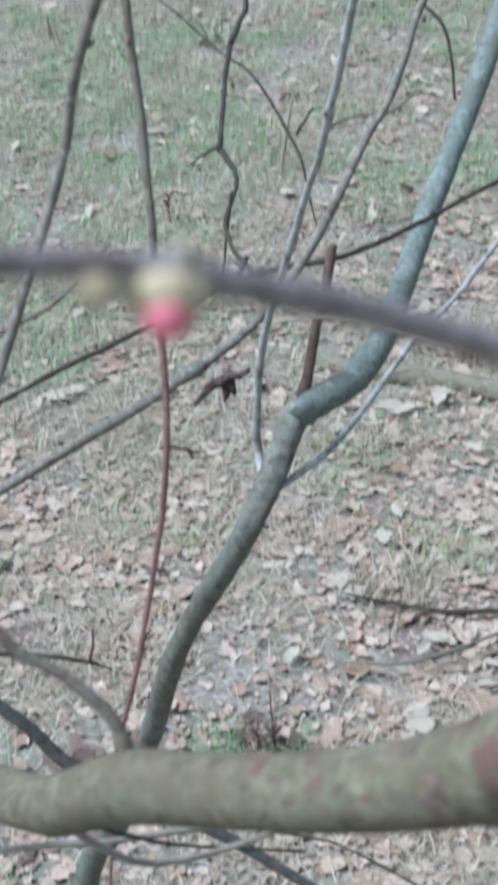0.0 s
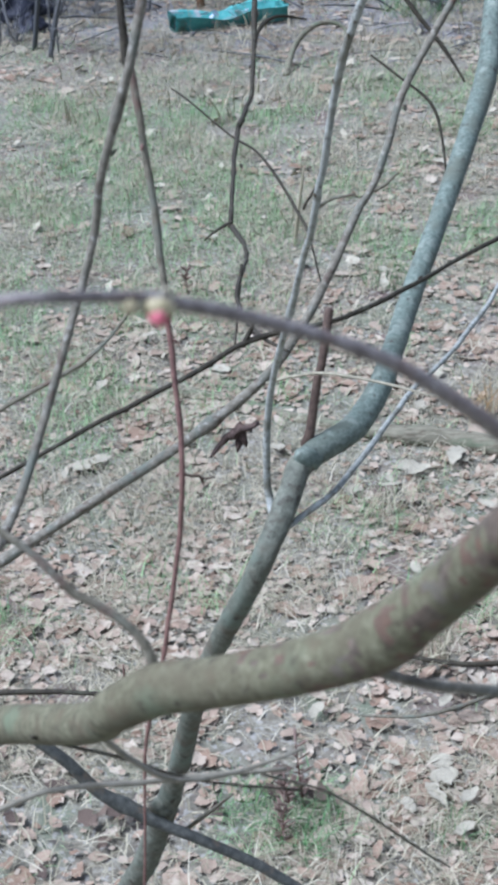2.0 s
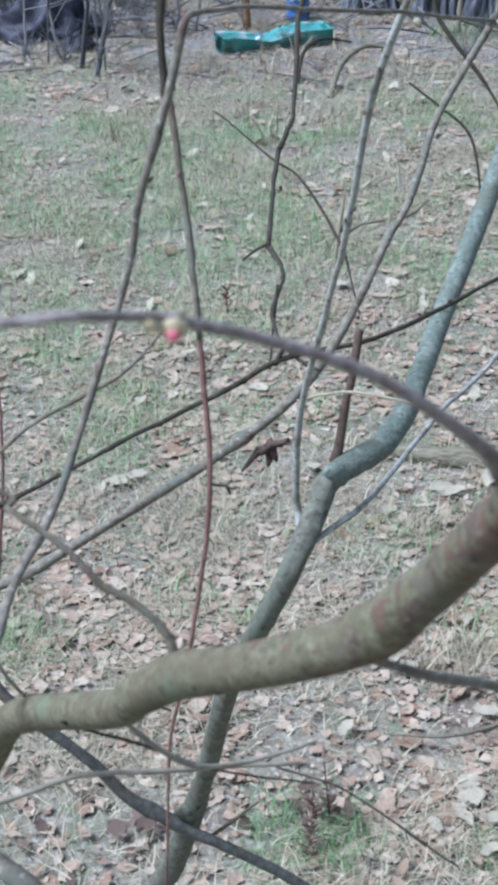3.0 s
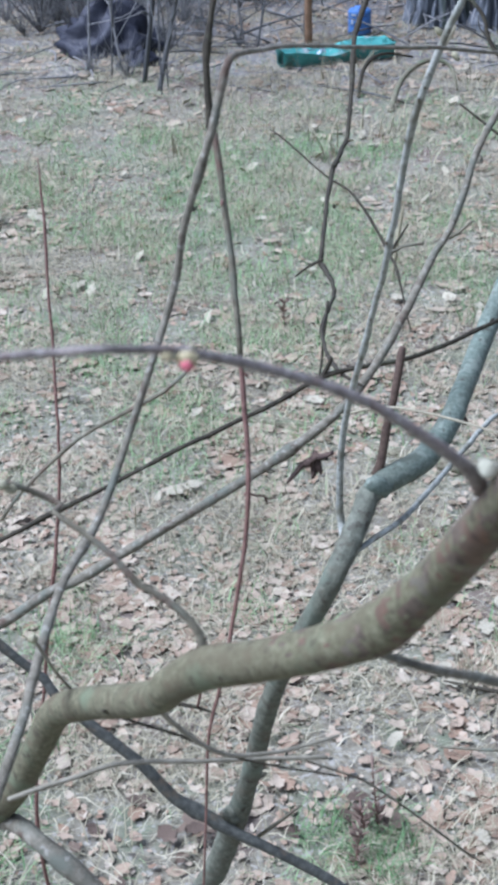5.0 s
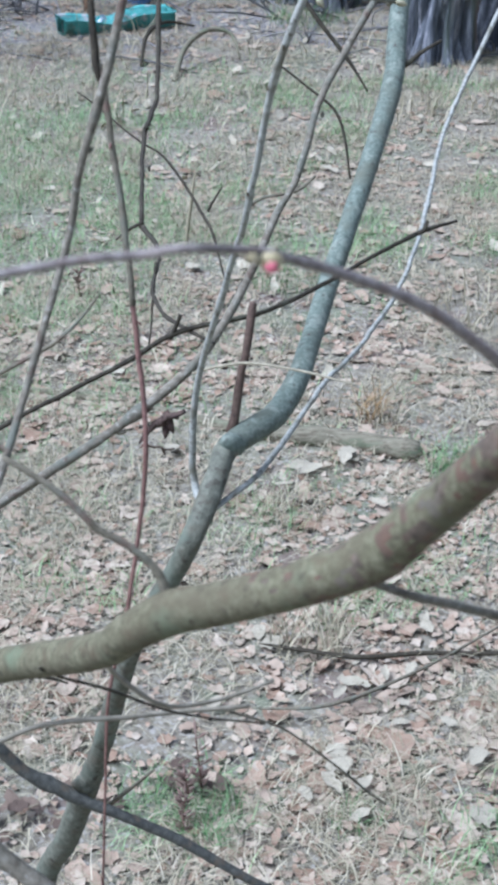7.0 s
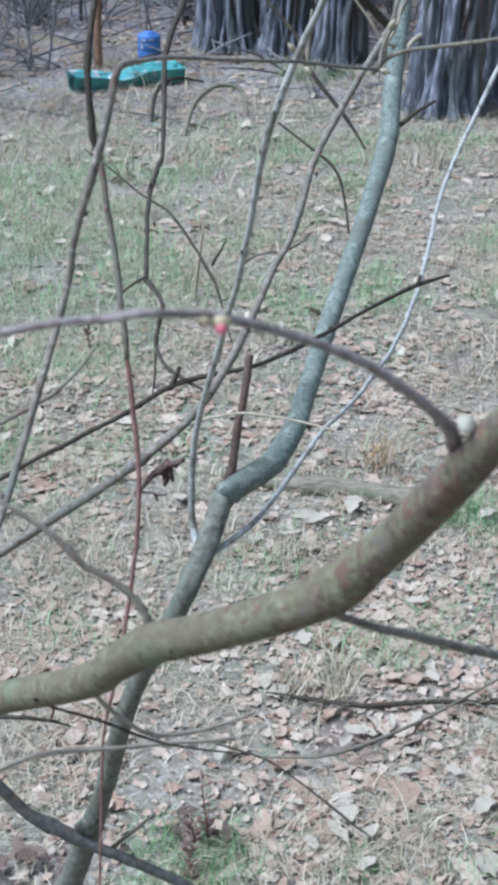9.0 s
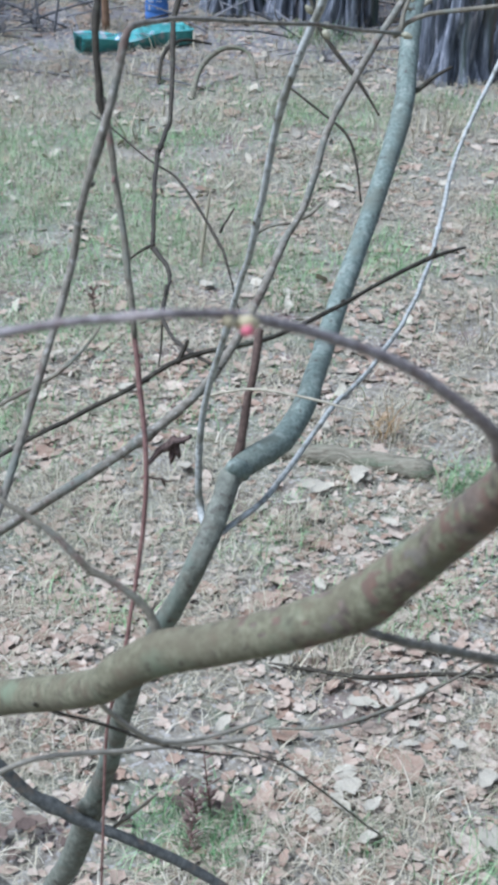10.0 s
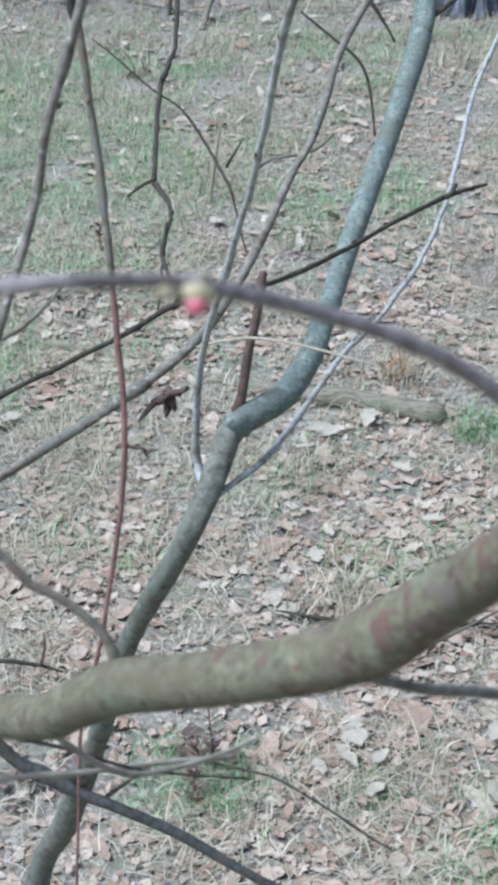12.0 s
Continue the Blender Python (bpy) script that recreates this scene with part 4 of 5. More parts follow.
def sward(x, y):
    return max(0.12, 0.42 + 1.2 * field(x, y, 1.6, 21.0) + 1.3 * field(x, y, 4.0, 2.0))


def greens(x, y):
    g = math.exp(-(((x + 1.3) / 1.0) ** 2 + ((y - 6.6) / 1.9) ** 2))
    g *= min(1.0, max(0.1, (9.6 - y) / 1.6))
    bare = 1 - 0.75 * math.exp(-(((x - 0.1) / 1.1) ** 2 + ((y - 5.0) / 0.9) ** 2))
    bare *= 1 - 0.85 * math.exp(-(((x - 0.25) / 0.4) ** 2 + ((y - 3.65) / 0.4) ** 2))
    return 0.75 * g * max(0.0, 0.75 + 2.2 * field(x, y, 2.4, 3.0)) + bare * (0.55 + 0.15 * min(y, 8.0) / 2) * min(1.0, max(0.12, (9.8 - y) / 2.2)) * max(0.0, 0.12 + 1.2 * field(x, y, 0.9, 31.0) + 2.0 * field(x, y, 2.6, 8.0))


straw = []
for box, dens in (((-1.7, 1.5, 1.7, 3.2), 7600), ((-1.7, 1.5, 3.2, 4.6), 6000), ((-2.6, 2.0, 4.6, 7.6), 7200), ((-4.2, 3.4, 7.6, 11.8), 4600), ((-5.0, -1.7, 0.5, 4.6), 3200), ((1.5, 5.0, 0.5, 4.6), 3200), ((-5.0, -2.6, 4.6, 7.6), 3000), ((2.0, 5.0, 4.6, 7.6), 3000), ((-5.0, 5.0, -3.0, 0.5), 2000), ((-1.7, 1.5, 0.5, 1.7), 4000)):
    straw += [blade_pose(x, y, rng.uniform(0.025, 0.10)) for x, y in scatter(*box, dens, sward)]
clumps = []
for x, y in scatter(-3.4, 3.0, 2.0, 11.0, 42, lambda a, b: 0.32 + field(a, b, 1.2, 44.0)):
    for _ in range(int(rng.integers(8, 26))):
        clumps.append(blade_pose(x + rng.normal(0, 0.035), y + rng.normal(0, 0.035), rng.uniform(0.04, 0.12)))
joined("dry_grass", FLAT, straw, M_STRAW, "flattened straw-coloured winter grass", "dry grass")
joined("dry_grass_clumps", UPRIGHT + FLAT[:6], clumps, M_STRAW, "straw-coloured clumps of withered grass in the lawn", "dry grass")
fine = []
for box, dens in (((-1.3, 1.4, 1.8, 4.6), 2600), ((-2.6, 2.0, 4.6, 9.6), 1300)):
    fine += [Matrix.Translation((0, 0, rng.uniform(0.0, 0.014))) @ blade_pose(x, y, rng.uniform(0.05, 0.15)) @ Matrix.Diagonal((1, 0.5 if y < 4.6 else 0.9, 0.5, 1)) for x, y in scatter(*box, dens, lambda a, b: 0.3 + 1.2 * field(a, b, 2.2, 91.0) + 0.8 * field(a, b, 6.0, 15.0))]
joined("fine_straw", FLAT, fine, M_STRAW, "thin dead grass blades lying over the leaves", "dry grass")
standing = []
for x, y in scatter(-1.8, 2.0, 7.6, 10.0, 30, lambda a, b: 0.5 + field(a, b, 1.4, 71.0)):
    for _ in range(int(rng.integers(2, 6))):
        standing.append(blade_pose(x + rng.normal(0, 0.03), y + rng.normal(0, 0.03), rng.uniform(0.1, 0.24)))
joined("standing_straw", UPRIGHT, standing, M_STRAW, "pale dead grass stalks standing near the wood", "dry grass")
turf = []
for box, dens in (((-1.7, 1.5, 1.7, 3.2), 8000), ((-1.7, 1.5, 3.2, 4.6), 5400), ((-2.8, 2.0, 4.6, 9.0), 4600), ((-4.2, 3.4, 9.0, 11.5), 3000), ((-5.0, -1.7, 0.0, 4.6), 1300), ((1.5, 5.0, 0.0, 4.6), 1300), ((-5.0, -2.8, 4.6, 9.0), 1200), ((2.0, 5.0, 4.6, 9.0), 1200), ((-5.0, 5.0, -3.0, 0.0), 800), ((-1.7, 1.5, 0.0, 1.7), 2500)):
    turf += [blade_pose(x, y, rng.uniform(0.03, 0.09)) for x, y in scatter(*box, dens, greens)]
joined("short_grass", UPRIGHT + FLAT[:4], turf, M_GRASS, "thin dull green grass among fallen leaves", "grass")


def tuft(at_xy, radius, count, material, length, label):
    poses = []
    for _ in range(count):
        a, d = rng.uniform(0, 6.283), radius * math.sqrt(rng.random())
        poses.append(blade_pose(at_xy[0] + d * math.cos(a), at_xy[1] + d * math.sin(a), rng.uniform(0.5, 1.1) * length))
    return joined("grass_tuft", UPRIGHT, poses, material, label, "grass tuft")


M_LUSH = mat("fresh_grass", [(0.15, (0.053, 0.120, 0.036)), (0.5, (0.097, 0.194, 0.059)), (0.85, (0.175, 0.267, 0.108))], 8, 0.7, 0.0, rand=0.85)
for place, rad, cnt, ln in (((0.743, 4.012), 0.10, 210, 0.075), ((0.986, 3.998), 0.08, 120, 0.07), ((0.66, 3.99), 0.05, 60, 0.07), ((-0.065, 2.395), 0.09, 190, 0.075), ((-0.215, 2.484), 0.07, 90, 0.08), ((0.194, 5.542), 0.16, 300, 0.08), ((0.133, 3.706), 0.06, 60, 0.05), ((1.233, 8.750), 0.22, 150, 0.1), ((0.471, 10.316), 0.3, 260, 0.14), ((0.278, 2.399), 0.07, 110, 0.06)):
    tuft(place, rad, cnt, M_LUSH, ln, "fresh green grass tuft in the leaf litter")
M_OCHRE = mat("ochre_grass", [(0.15, (0.2, 0.13, 0.05)), (0.5, (0.32, 0.22, 0.09)), (0.85, (0.42, 0.33, 0.18))], 8, 0.8, 0.0, rand=0.85)
tuft((0.457, 4.370), 0.05, 45, M_OCHRE, 0.17, "ochre withered grass tuft beside the pole")
tuft((0.52, 4.33), 0.1, 40, M_STRAW, 0.13, "pale withered grass tuft beside the pole")
lying("straw_stalk", [(-0.250, 5.940, 0.0, 0.008), (-0.236, 5.950, 0.13, 0.008), (-0.218, 5.960, 0.27, 0.007), (-0.206, 5.970, 0.36, 0.004)], M_STRAW, "pale dry straw stalk leaning in the lawn", "straw", sides=6, step=0.03, seed=97)
for place, rad, cnt, ln in (((0.411, 4.48), 0.2, 70, 0.13), ((-0.257, 6.201), 0.12, 16, 0.2), ((0.198, 3.076), 0.12, 160, 0.14), ((0.980, 5.267), 0.2, 80, 0.17), ((0.151, 3.739), 0.12, 120, 0.12)):
    tuft(place, rad, cnt, M_STRAW, ln, "dry straw-coloured grass tuft")


# dried dock stalks
def dock(place, height, seed):
    root = empty("dock_plant", (place[0], place[1], ground_z(*place)), "dried red-brown weed stalk standing in the litter", "weed", group="dried weeds")
    r = np.random.default_rng(seed)
    lean = r.normal(0, 0.12, 2)
    c = [(lean[0] * t * height, lean[1] * t * height, t * height, 0.003 * (1 - 0.6 * t)) for t in (0, 0.3, 0.6, 1.0)]
    under(mesh_object("stalk", *tube(c, sides=7, step=0.02, rough=0.1, seed=seed), M_RED), root)
    for i in range(30):
        t = r.uniform(0.1, 1.0)
        a = r.uniform(0, 6.28)
        p = np.array([lean[0] * t * height, lean[1] * t * height, t * height])
        q = p + np.array([math.cos(a), math.sin(a), 0.9]) * r.uniform(0.01, 0.032)
        under(mesh_object("seed_spray", *tube([(*p, 0.001), (*((p + q) / 2), r.uniform(0.0018, 0.0034)), (*q, 0.001)], sides=6, step=0.005, rough=0.3, seed=seed + i), M_DOCK), root)
    return root


dock((-0.081, 2.501), 0.21, 61)
dock((-0.110, 2.486), 0.10, 62)
dock((-0.126, 2.362), 0.10, 63)
dock((-0.667, 5.402), 0.12, 64)

# ---------------------------------------------------------------- far edge of the garden
def sapling(seed, height, r0, twigs):
    r = np.random.default_rng(seed)
    root = empty("sapling", (0, 0, 0), "bare slender sapling at the wood's edge", "sapling", group="thicket saplings")
    w = r.normal(0, 0.07, (5, 2)) * height / 3
    c = [(w[i, 0] * (i > 0), w[i, 1] * (i > 0), height * i / 4 - 0.03 * (i == 0), r0 * (1 - 0.17 * i)) for i in range(5)]
    under(mesh_object("trunk", *tube(c, sides=7, step=0.12, rough=0.08, seed=seed), M_SAPLING), root)
    for i in range(twigs):
        h = r.uniform(0.04, 0.8) * height
        a, ln = r.uniform(0, 6.28), r.uniform(0.25, 0.7)
        b = np.array([np.interp(h, [q[2] for q in c], [q[0] for q in c]), np.interp(h, [q[2] for q in c], [q[1] for q in c]), h])
        d = np.array([math.cos(a), math.sin(a), r.uniform(0.3, 1.4)])
        under(mesh_object("twig", *tube([(*b, max(0.003, r0 * 0.35)), (*(b + d * ln * 0.5 + r.normal(0, 0.03, 3)), max(0.0025, r0 * 0.25)), (*(b + d * ln), 0.0015)], sides=5, step=0.1, rough=0.08, seed=seed + i), M_SAPLING), root)
    return root


KINDS = [sapling(400 + i, h, r0, n) for i, (h, r0, n) in enumerate(((3.0, 0.010, 16), (2.4, 0.007, 14), (3.6, 0.017, 16), (1.8, 0.005, 12)))]
spots = [(-1.634, 10.630), (-1.812, 10.968), (-1.998, 9.209), (-1.948, 9.280), (-2.405, 10.502), (-2.113, 10.493), (-1.511, 10.473), (-1.194, 10.828), (-1.618, 11.491), (-1.151, 11.842), (-0.555, 12.099), (-2.391, 9.511), (-2.390, 9.823), (-2.138, 9.386), (-1.944, 9.067), (-2.606, 9.748)]
for k in range(105):
    x, y = rng.uniform(-4.5, 4.5), 11.3 + 2.8 * rng.random()
    spots.append((x, y))
for i, (x, y) in enumerate(spots):
    m = pose(x, y, 0, rng.normal(0, 3), rng.normal(0, 3), rng.uniform(0, 360))
    if i < 4:
        KINDS[i].matrix_basis = m
    else:
        copy_thing(KINDS[(0, 2, 1)[i % 3] if i < 16 else int(rng.integers(4))], m)


def bush(seed, height, count):
    """A low tangle of bare twigs from one foot."""
    r = np.random.default_rng(seed)
    root = empty("bare_bush", (0, 0, 0), "low bare twiggy bush at the wood's edge", "bush", group="bare bushes")
    for part_name, n, r0, reach in (("base", count // 4, 0.008, 1.0), ("crown", count, 0.004, 0.75)):
        verts, faces = [], []
        for k in range(n):
            a, e = r.uniform(0, 6.283), r.uniform(0.15, 0.9)
            d = np.array([math.cos(a) * e, math.sin(a) * e, 1.0])
            d /= np.linalg.norm(d)
            ln = height * reach * r.uniform(0.5, 1.2)
            o = d * height * r.uniform(0, 0.5) * (part_name == "crown")
            e2 = d + r.normal(0, 0.35, 3) * (part_name == "crown")
            v, f = tube([(*o, r0), (*(o + e2 * ln * 0.5 + r.normal(0, 0.04, 3)), r0 * 0.7), (*(o + e2 * ln), r0 * 0.3)], sides=5, step=0.1, rough=0.1, seed=seed + k)
            faces += [tuple(q + len(verts) for q in t) for t in f]
            verts += v
        under(mesh_object(part_name, verts, faces, M_SAPLING), root)
    return root


BUSHES = [bush(600, 0.9, 40), bush(660, 0.6, 36), bush(720, 1.2, 44)]
for k in range(64):
    x = rng.uniform(-4.5, 4.0)
    m = pose(x, 11.7 + 2.2 * rng.random() + 0.3 * abs(x), 0, 0, 0, rng.uniform(0, 360)) @ Matrix.Scale(rng.uniform(0.7, 1.2), 4)
    if k < 3:
        BUSHES[k].matrix_basis = m
    else:
        copy_thing(BUSHES[k % 3], m)

for k in range(34):
    copy_thing(BUSHES[k % 3], pose(rng.uniform(-4.2, -1.7), rng.uniform(10.3, 12.4), 0, 0, 0, rng.uniform(0, 360)) @ Matrix.Scale(rng.uniform(0.5, 0.95), 4))
for x, y in ((1.081, 9.197), (-2.579, 9.638), (-2.280, 9.539), (-1.862, 10.308), (-1.638, 10.477), (0.441, 9.753), (0.582, 10.405), (-2.707, 10.512)):
    copy_thing(BUSHES[1], pose(x, y, 0, 0, 0, rng.uniform(0, 360)) @ Matrix.Scale(rng.uniform(0.35, 0.6), 4))

lying("dry_stalk", [at((0.408, 10.279), -0.01, 0.012), at((0.400, 10.278), 0.15, 0.016), at((0.412, 10.279), 0.32, 0.02), at((0.424, 10.279), 0.5, 0.01)], M_DRYTWIG, "dry yellow weed stalk standing in the grass", "weed", sides=8, step=0.04, rough=0.2, seed=96, kink=0.3)
lying("rusty_post", [at((-1.142, 10.613), -0.02, 0.03), at((-1.142, 10.613), 0.3, 0.03), at((-1.137, 10.613), 0.6, 0.029), at((-1.137, 10.613), 0.95, 0.028)], M_RUST, "rusty upright post at the garden's edge", "post", sides=8, step=0.1, rough=0.03, seed=95)


def brush():
    """Thin sticks lying about at the wood's edge."""
    verts, faces = [], []
    for k in range(420):
        x, y, a, ln = rng.uniform(-4, 4), rng.uniform(9.3, 13.6), rng.uniform(0, 6.283), rng.uniform(0.15, 0.8)
        r0, z0, z1 = rng.uniform(0.002, 0.008), rng.uniform(0.0, 0.03), rng.uniform(0.0, 0.28) * (y > 10.2)
        mid = rng.normal(0, 0.05, 2)
        c = [(x, y, z0, r0), (x + math.cos(a) * ln / 2 + mid[0], y + math.sin(a) * ln / 2 + mid[1], (z0 + z1) / 2 + 0.02, r0), (x + math.cos(a) * ln, y + math.sin(a) * ln, z1, r0 * 0.5)]
        v, f = tube(c, sides=5, step=0.12, rough=0.1, seed=900 + k)
        faces += [tuple(q + len(verts) for q in t) for t in f]
        verts += v
    tagged(mesh_object("fallen_sticks", verts, faces, M_SAPLING), "grey fallen sticks strewn at the wood's edge", "sticks", kind="stuff")


brush()


def tree(place, radius, height, seed, label):
    """A bare tree: a trunk with deep upright furrows and a flared foot, and a few limbs."""
    r = np.random.default_rng(seed)
    root = empty("tree", (place[0], place[1], 0), label, "tree", group="trees at the wood's edge")
    zs = np.concatenate([np.linspace(-0.05, 1.6, 70), np.linspace(1.65, height, 40)])
    sides = 150
    verts, faces = [], []
    lean = r.normal(0, 0.02, 2)
    for z in zs:
        zz = max(z, 0.0)
        core = radius * (1 - 0.55 * zz / height)
        for k in range(sides):
            a = 2 * math.pi * k / sides
            c, q = math.cos(a), math.sin(a)
            toe = 1 + 0.55 * noise.noise((c * 1.8, q * 1.8, seed))
            foot = 0.26 * radius * math.exp(-zz / 0.13) * toe
            ridge = noise.noise((c * radius * 15, q * radius * 15, z * 1.7 + seed))
            fine = noise.noise((c * radius * 60, q * radius * 60, z * 5 + seed))
            rr = core + foot - 0.085 * (1 - min(1.0, 3.4 * abs(ridge))) + 0.02 * fine + 0.03 * noise.noise((c * 3, q * 3, z * 2.5 + seed))
            verts.append((c * rr + lean[0] * zz, q * rr + lean[1] * zz, z))
    for j in range(len(zs) - 1):
        for k in range(sides):
            a, b = j * sides + k, j * sides + (k + 1) % sides
            faces.append((a, b, b + sides, a + sides))
    faces.append(tuple((len(zs) - 1) * sides + k for k in range(sides)))
    under(mesh_object("trunk", verts, faces, M_TRUNK), root)
    for k in range(9):
        h = height * r.uniform(0.45, 0.98)
        a, ln, r0 = r.uniform(0, 6.283), r.uniform(0.8, 2.0), radius * r.uniform(0.1, 0.2)
        o = np.array([lean[0] * h, lean[1] * h, h])
        d = np.array([math.cos(a), math.sin(a), r.uniform(0.5, 1.3)])
        c = [(*(o + d * ln * t + r.normal(0, 0.06, 3) * (t > 0)), r0 * (1 - 0.75 * t)) for t in (0, 0.3, 0.6, 1.0)]
        under(mesh_object("limb", *tube(c, sides=8, step=0.12, rough=0.08, seed=seed * 20 + k), M_TRUNK), root)
    return root


def behind(p, d):
    return (p[0], p[1] + d)


tree(behind((1.291, 9.176), 0.28), 0.25, 6.5, 3, "old tree with deeply furrowed blue-grey bark")
tree(behind((1.910, 9.461), 0.45), 0.33, 6.0, 5, "old tree with deeply furrowed blue-grey bark")
tree(behind((-0.186, 11.076), 0.3), 0.24, 7.0, 8, "broad furrowed grey tree at the wood's edge")
tree(behind((0.255, 10.900), 0.24), 0.22, 6.0, 11, "slimmer furrowed grey tree at the wood's edge")
tree(behind((0.665, 10.600), 0.22), 0.18, 5.5, 13, "slimmer furrowed grey tree at the wood's edge")


def heap(c, wide, deep, high, seed):
    """A low ragged mound under dark sheeting."""
    verts, faces = [], []
    n, m = 30, 12
    for j in range(m + 1):
        for i in range(n):
            a, t = 2 * math.pi * i / n, j / m
            q = 1 + 0.4 * noise.noise((math.cos(a) * 2, math.sin(a) * 2, t * 3 + seed)) + 0.22 * noise.noise((math.cos(a) * 6, math.sin(a) * 6, t * 7 + seed))
            verts.append((c[0] + math.cos(a) * wide * (1 - t ** 2.2) * q, c[1] + deep + math.sin(a) * deep * (1 - t ** 2.2) * q, high * t * q - 0.02))
    for j in range(m):
        for i in range(n):
            a, b = j * n + i, j * n + (i + 1) % n
            faces.append((a, b, b + n, a + n))
    tagged(mesh_object("dark_mound", verts, faces, M_BLACK), "low heap under crumpled black sheeting", "heap", group="dark heaps")


heap((-2.590, 10.077), 0.40, 0.28, 0.33, 0)
heap((-2.262, 9.788), 0.13, 0.13, 0.13, 5)


def trough():
    """A long green plastic trough, one end sagging, with pale rubbish in it."""
    a, b = Vector((*(-1.206, 9.749), 0)), Vector((*(-0.460, 10.107), 0))
    root = empty("green_trough", a, "dented green plastic trough on the ground", "trough")
    inv = Matrix.Translation(-a)
    ax = (b - a)
    ln = ax.length
    ax.normalize()
    sd = Vector((-ax.y, ax.x, 0))
    verts, faces = [], []
    prof = [(-0.02, 0.0), (-0.16, 0.01), (-0.20, 0.15), (-0.225, 0.17), (-0.225, 0.15), (-0.19, 0.14), (-0.15, 0.03), (0.15, 0.03), (0.19, 0.14), (0.225, 0.15), (0.225, 0.17), (0.20, 0.15), (0.16, 0.01), (0.02, 0.0)]
    n = 22
    for i in range(n + 1):
        t = i / n
        endk = min(1.0, 0.82 + 6 * min(t, 1 - t))
        sag = 1.0 - 0.42 * math.exp(-((t - 0.44) / 0.17) ** 2) + 0.12 * noise.noise((t * 5, 0.3, 8))
        for k, (s_, h) in enumerate(prof):
            p = a + ax * ln * t + sd * (0.12 + 0.55 * s_ * endk + 0.015 * noise.noise((t * 9, k * 0.6, 0))) + Vector((0, 0, 0.005 + h * sag * 0.72 + 0.012 * noise.noise((t * 7, k * 0.3, 4)) * (h > 0.1)))
            verts.append(p)
    m = len(prof)
    for i in range(n):
        for k in range(m):
            q, w = i * m + k, i * m + (k + 1) % m
            faces.append((q, w, w + m, q + m))
    faces += [tuple(range(m))[::-1], tuple(n * m + k for k in range(m))]
    body_ob = under(mesh_object("body", verts, faces, M_GREEN), root)
    body_ob.matrix_parent_inverse = inv
    for i in range(12):
        p = a + ax * ln * rng.uniform(0.28, 0.68) + sd * (0.12 + rng.uniform(-0.06, 0.06)) + Vector((0, 0, 0.09))
        v, f = SHAPES[i]
        mm = np.array(Matrix.Translation(p) @ Euler(rng.normal(0, 0.6, 3)).to_matrix().to_4x4() @ Matrix.Scale(rng.uniform(0.04, 0.08), 4))
        scrap = tagged(mesh_object("paper_scrap", v @ mm[:3, :3].T + mm[:3, 3], f, M_WHITE), "pale paper scrap lying in the trough", "scrap", group="scraps in the trough")


trough()


def jug():
    """A blue water jug with ribs, a neck and a pale printed label."""
    p = (-0.786, 10.665)
    root = empty("water_jug", (p[0], p[1] + 0.25, 0), "translucent blue plastic water jug behind the trough", "jug")
    inv = Matrix.Translation((-p[0], -p[1] - 0.25, 0))
    prof = [(0.0, 0.0), (0.08, 0.0), (0.088, 0.012), (0.088, 0.06), (0.082, 0.07), (0.088, 0.08), (0.088, 0.13), (0.082, 0.14), (0.088, 0.15), (0.088, 0.175), (0.075, 0.19), (0.04, 0.197), (0.036, 0.208), (0.0, 0.208)]
    n = 28
    verts = [(p[0] + r * math.cos(6.28319 * k / n), p[1] + 0.25 + r * math.sin(6.28319 * k / n), h) for r, h in prof for k in range(n)]
    faces = [(j * n + k, j * n + (k + 1) % n, (j + 1) * n + (k + 1) % n, (j + 1) * n + k) for j in range(len(prof) - 1) for k in range(n)]
    ob = under(mesh_object("body", verts, faces, M_BLUEP), root)
    ob.matrix_parent_inverse = inv
    for h0, h1, a0, a1 in ((0.09, 0.125, 4.0, 4.2), (0.15, 0.165, 4.0, 4.5), (0.155, 0.165, 4.75, 5.2), (0.10, 0.112, 4.75, 5.2)):
        v = [(p[0] + 0.0895 * math.cos(a0 + (a1 - a0) * k / 6), p[1] + 0.25 + 0.0895 * math.sin(a0 + (a1 - a0) * k / 6), h) for h in (h0, h1) for k in range(7)]
        q = under(mesh_object("print_bar", v, [(k, k + 1, k + 8, k + 7) for k in range(6)], M_WHITE), root)
        q.matrix_parent_inverse = inv


jug()

lying("dead_branch", [at((-0.427, 8.759), 0.0, 0.016), at((-0.369, 9.103), 0.12, 0.018), at((-0.225, 9.251), 0.2, 0.017), at((-0.075, 9.257), 0.17, 0.012), at((-0.018, 9.115), 0.05, 0.008)], M_LOG, "dead arching branch lying on the grass", "branch", sides=8, step=0.05, knots=3, seed=90)
lying("dead_branch", [at((-0.652, 9.093), 0.0, 0.01), at((-0.629, 9.310), 0.14, 0.014), at((-0.528, 9.695), 0.14, 0.012), at((-0.339, 9.862), 0.08, 0.008)], M_DARK, "dark dead branch lying on the grass", "branch", sides=7, step=0.05, seed=91)
lying("pale_branch", [at((0.465, 10.716), 0.0, 0.022), at((0.577, 10.834), 0.09, 0.026), at((0.732, 10.918), 0.2, 0.026), at((0.881, 11.002), 0.3, 0.022)], M_PALE, "bleached pale branch leaning at the wood's edge", "branch", sides=9, step=0.05, knots=3, seed=92)
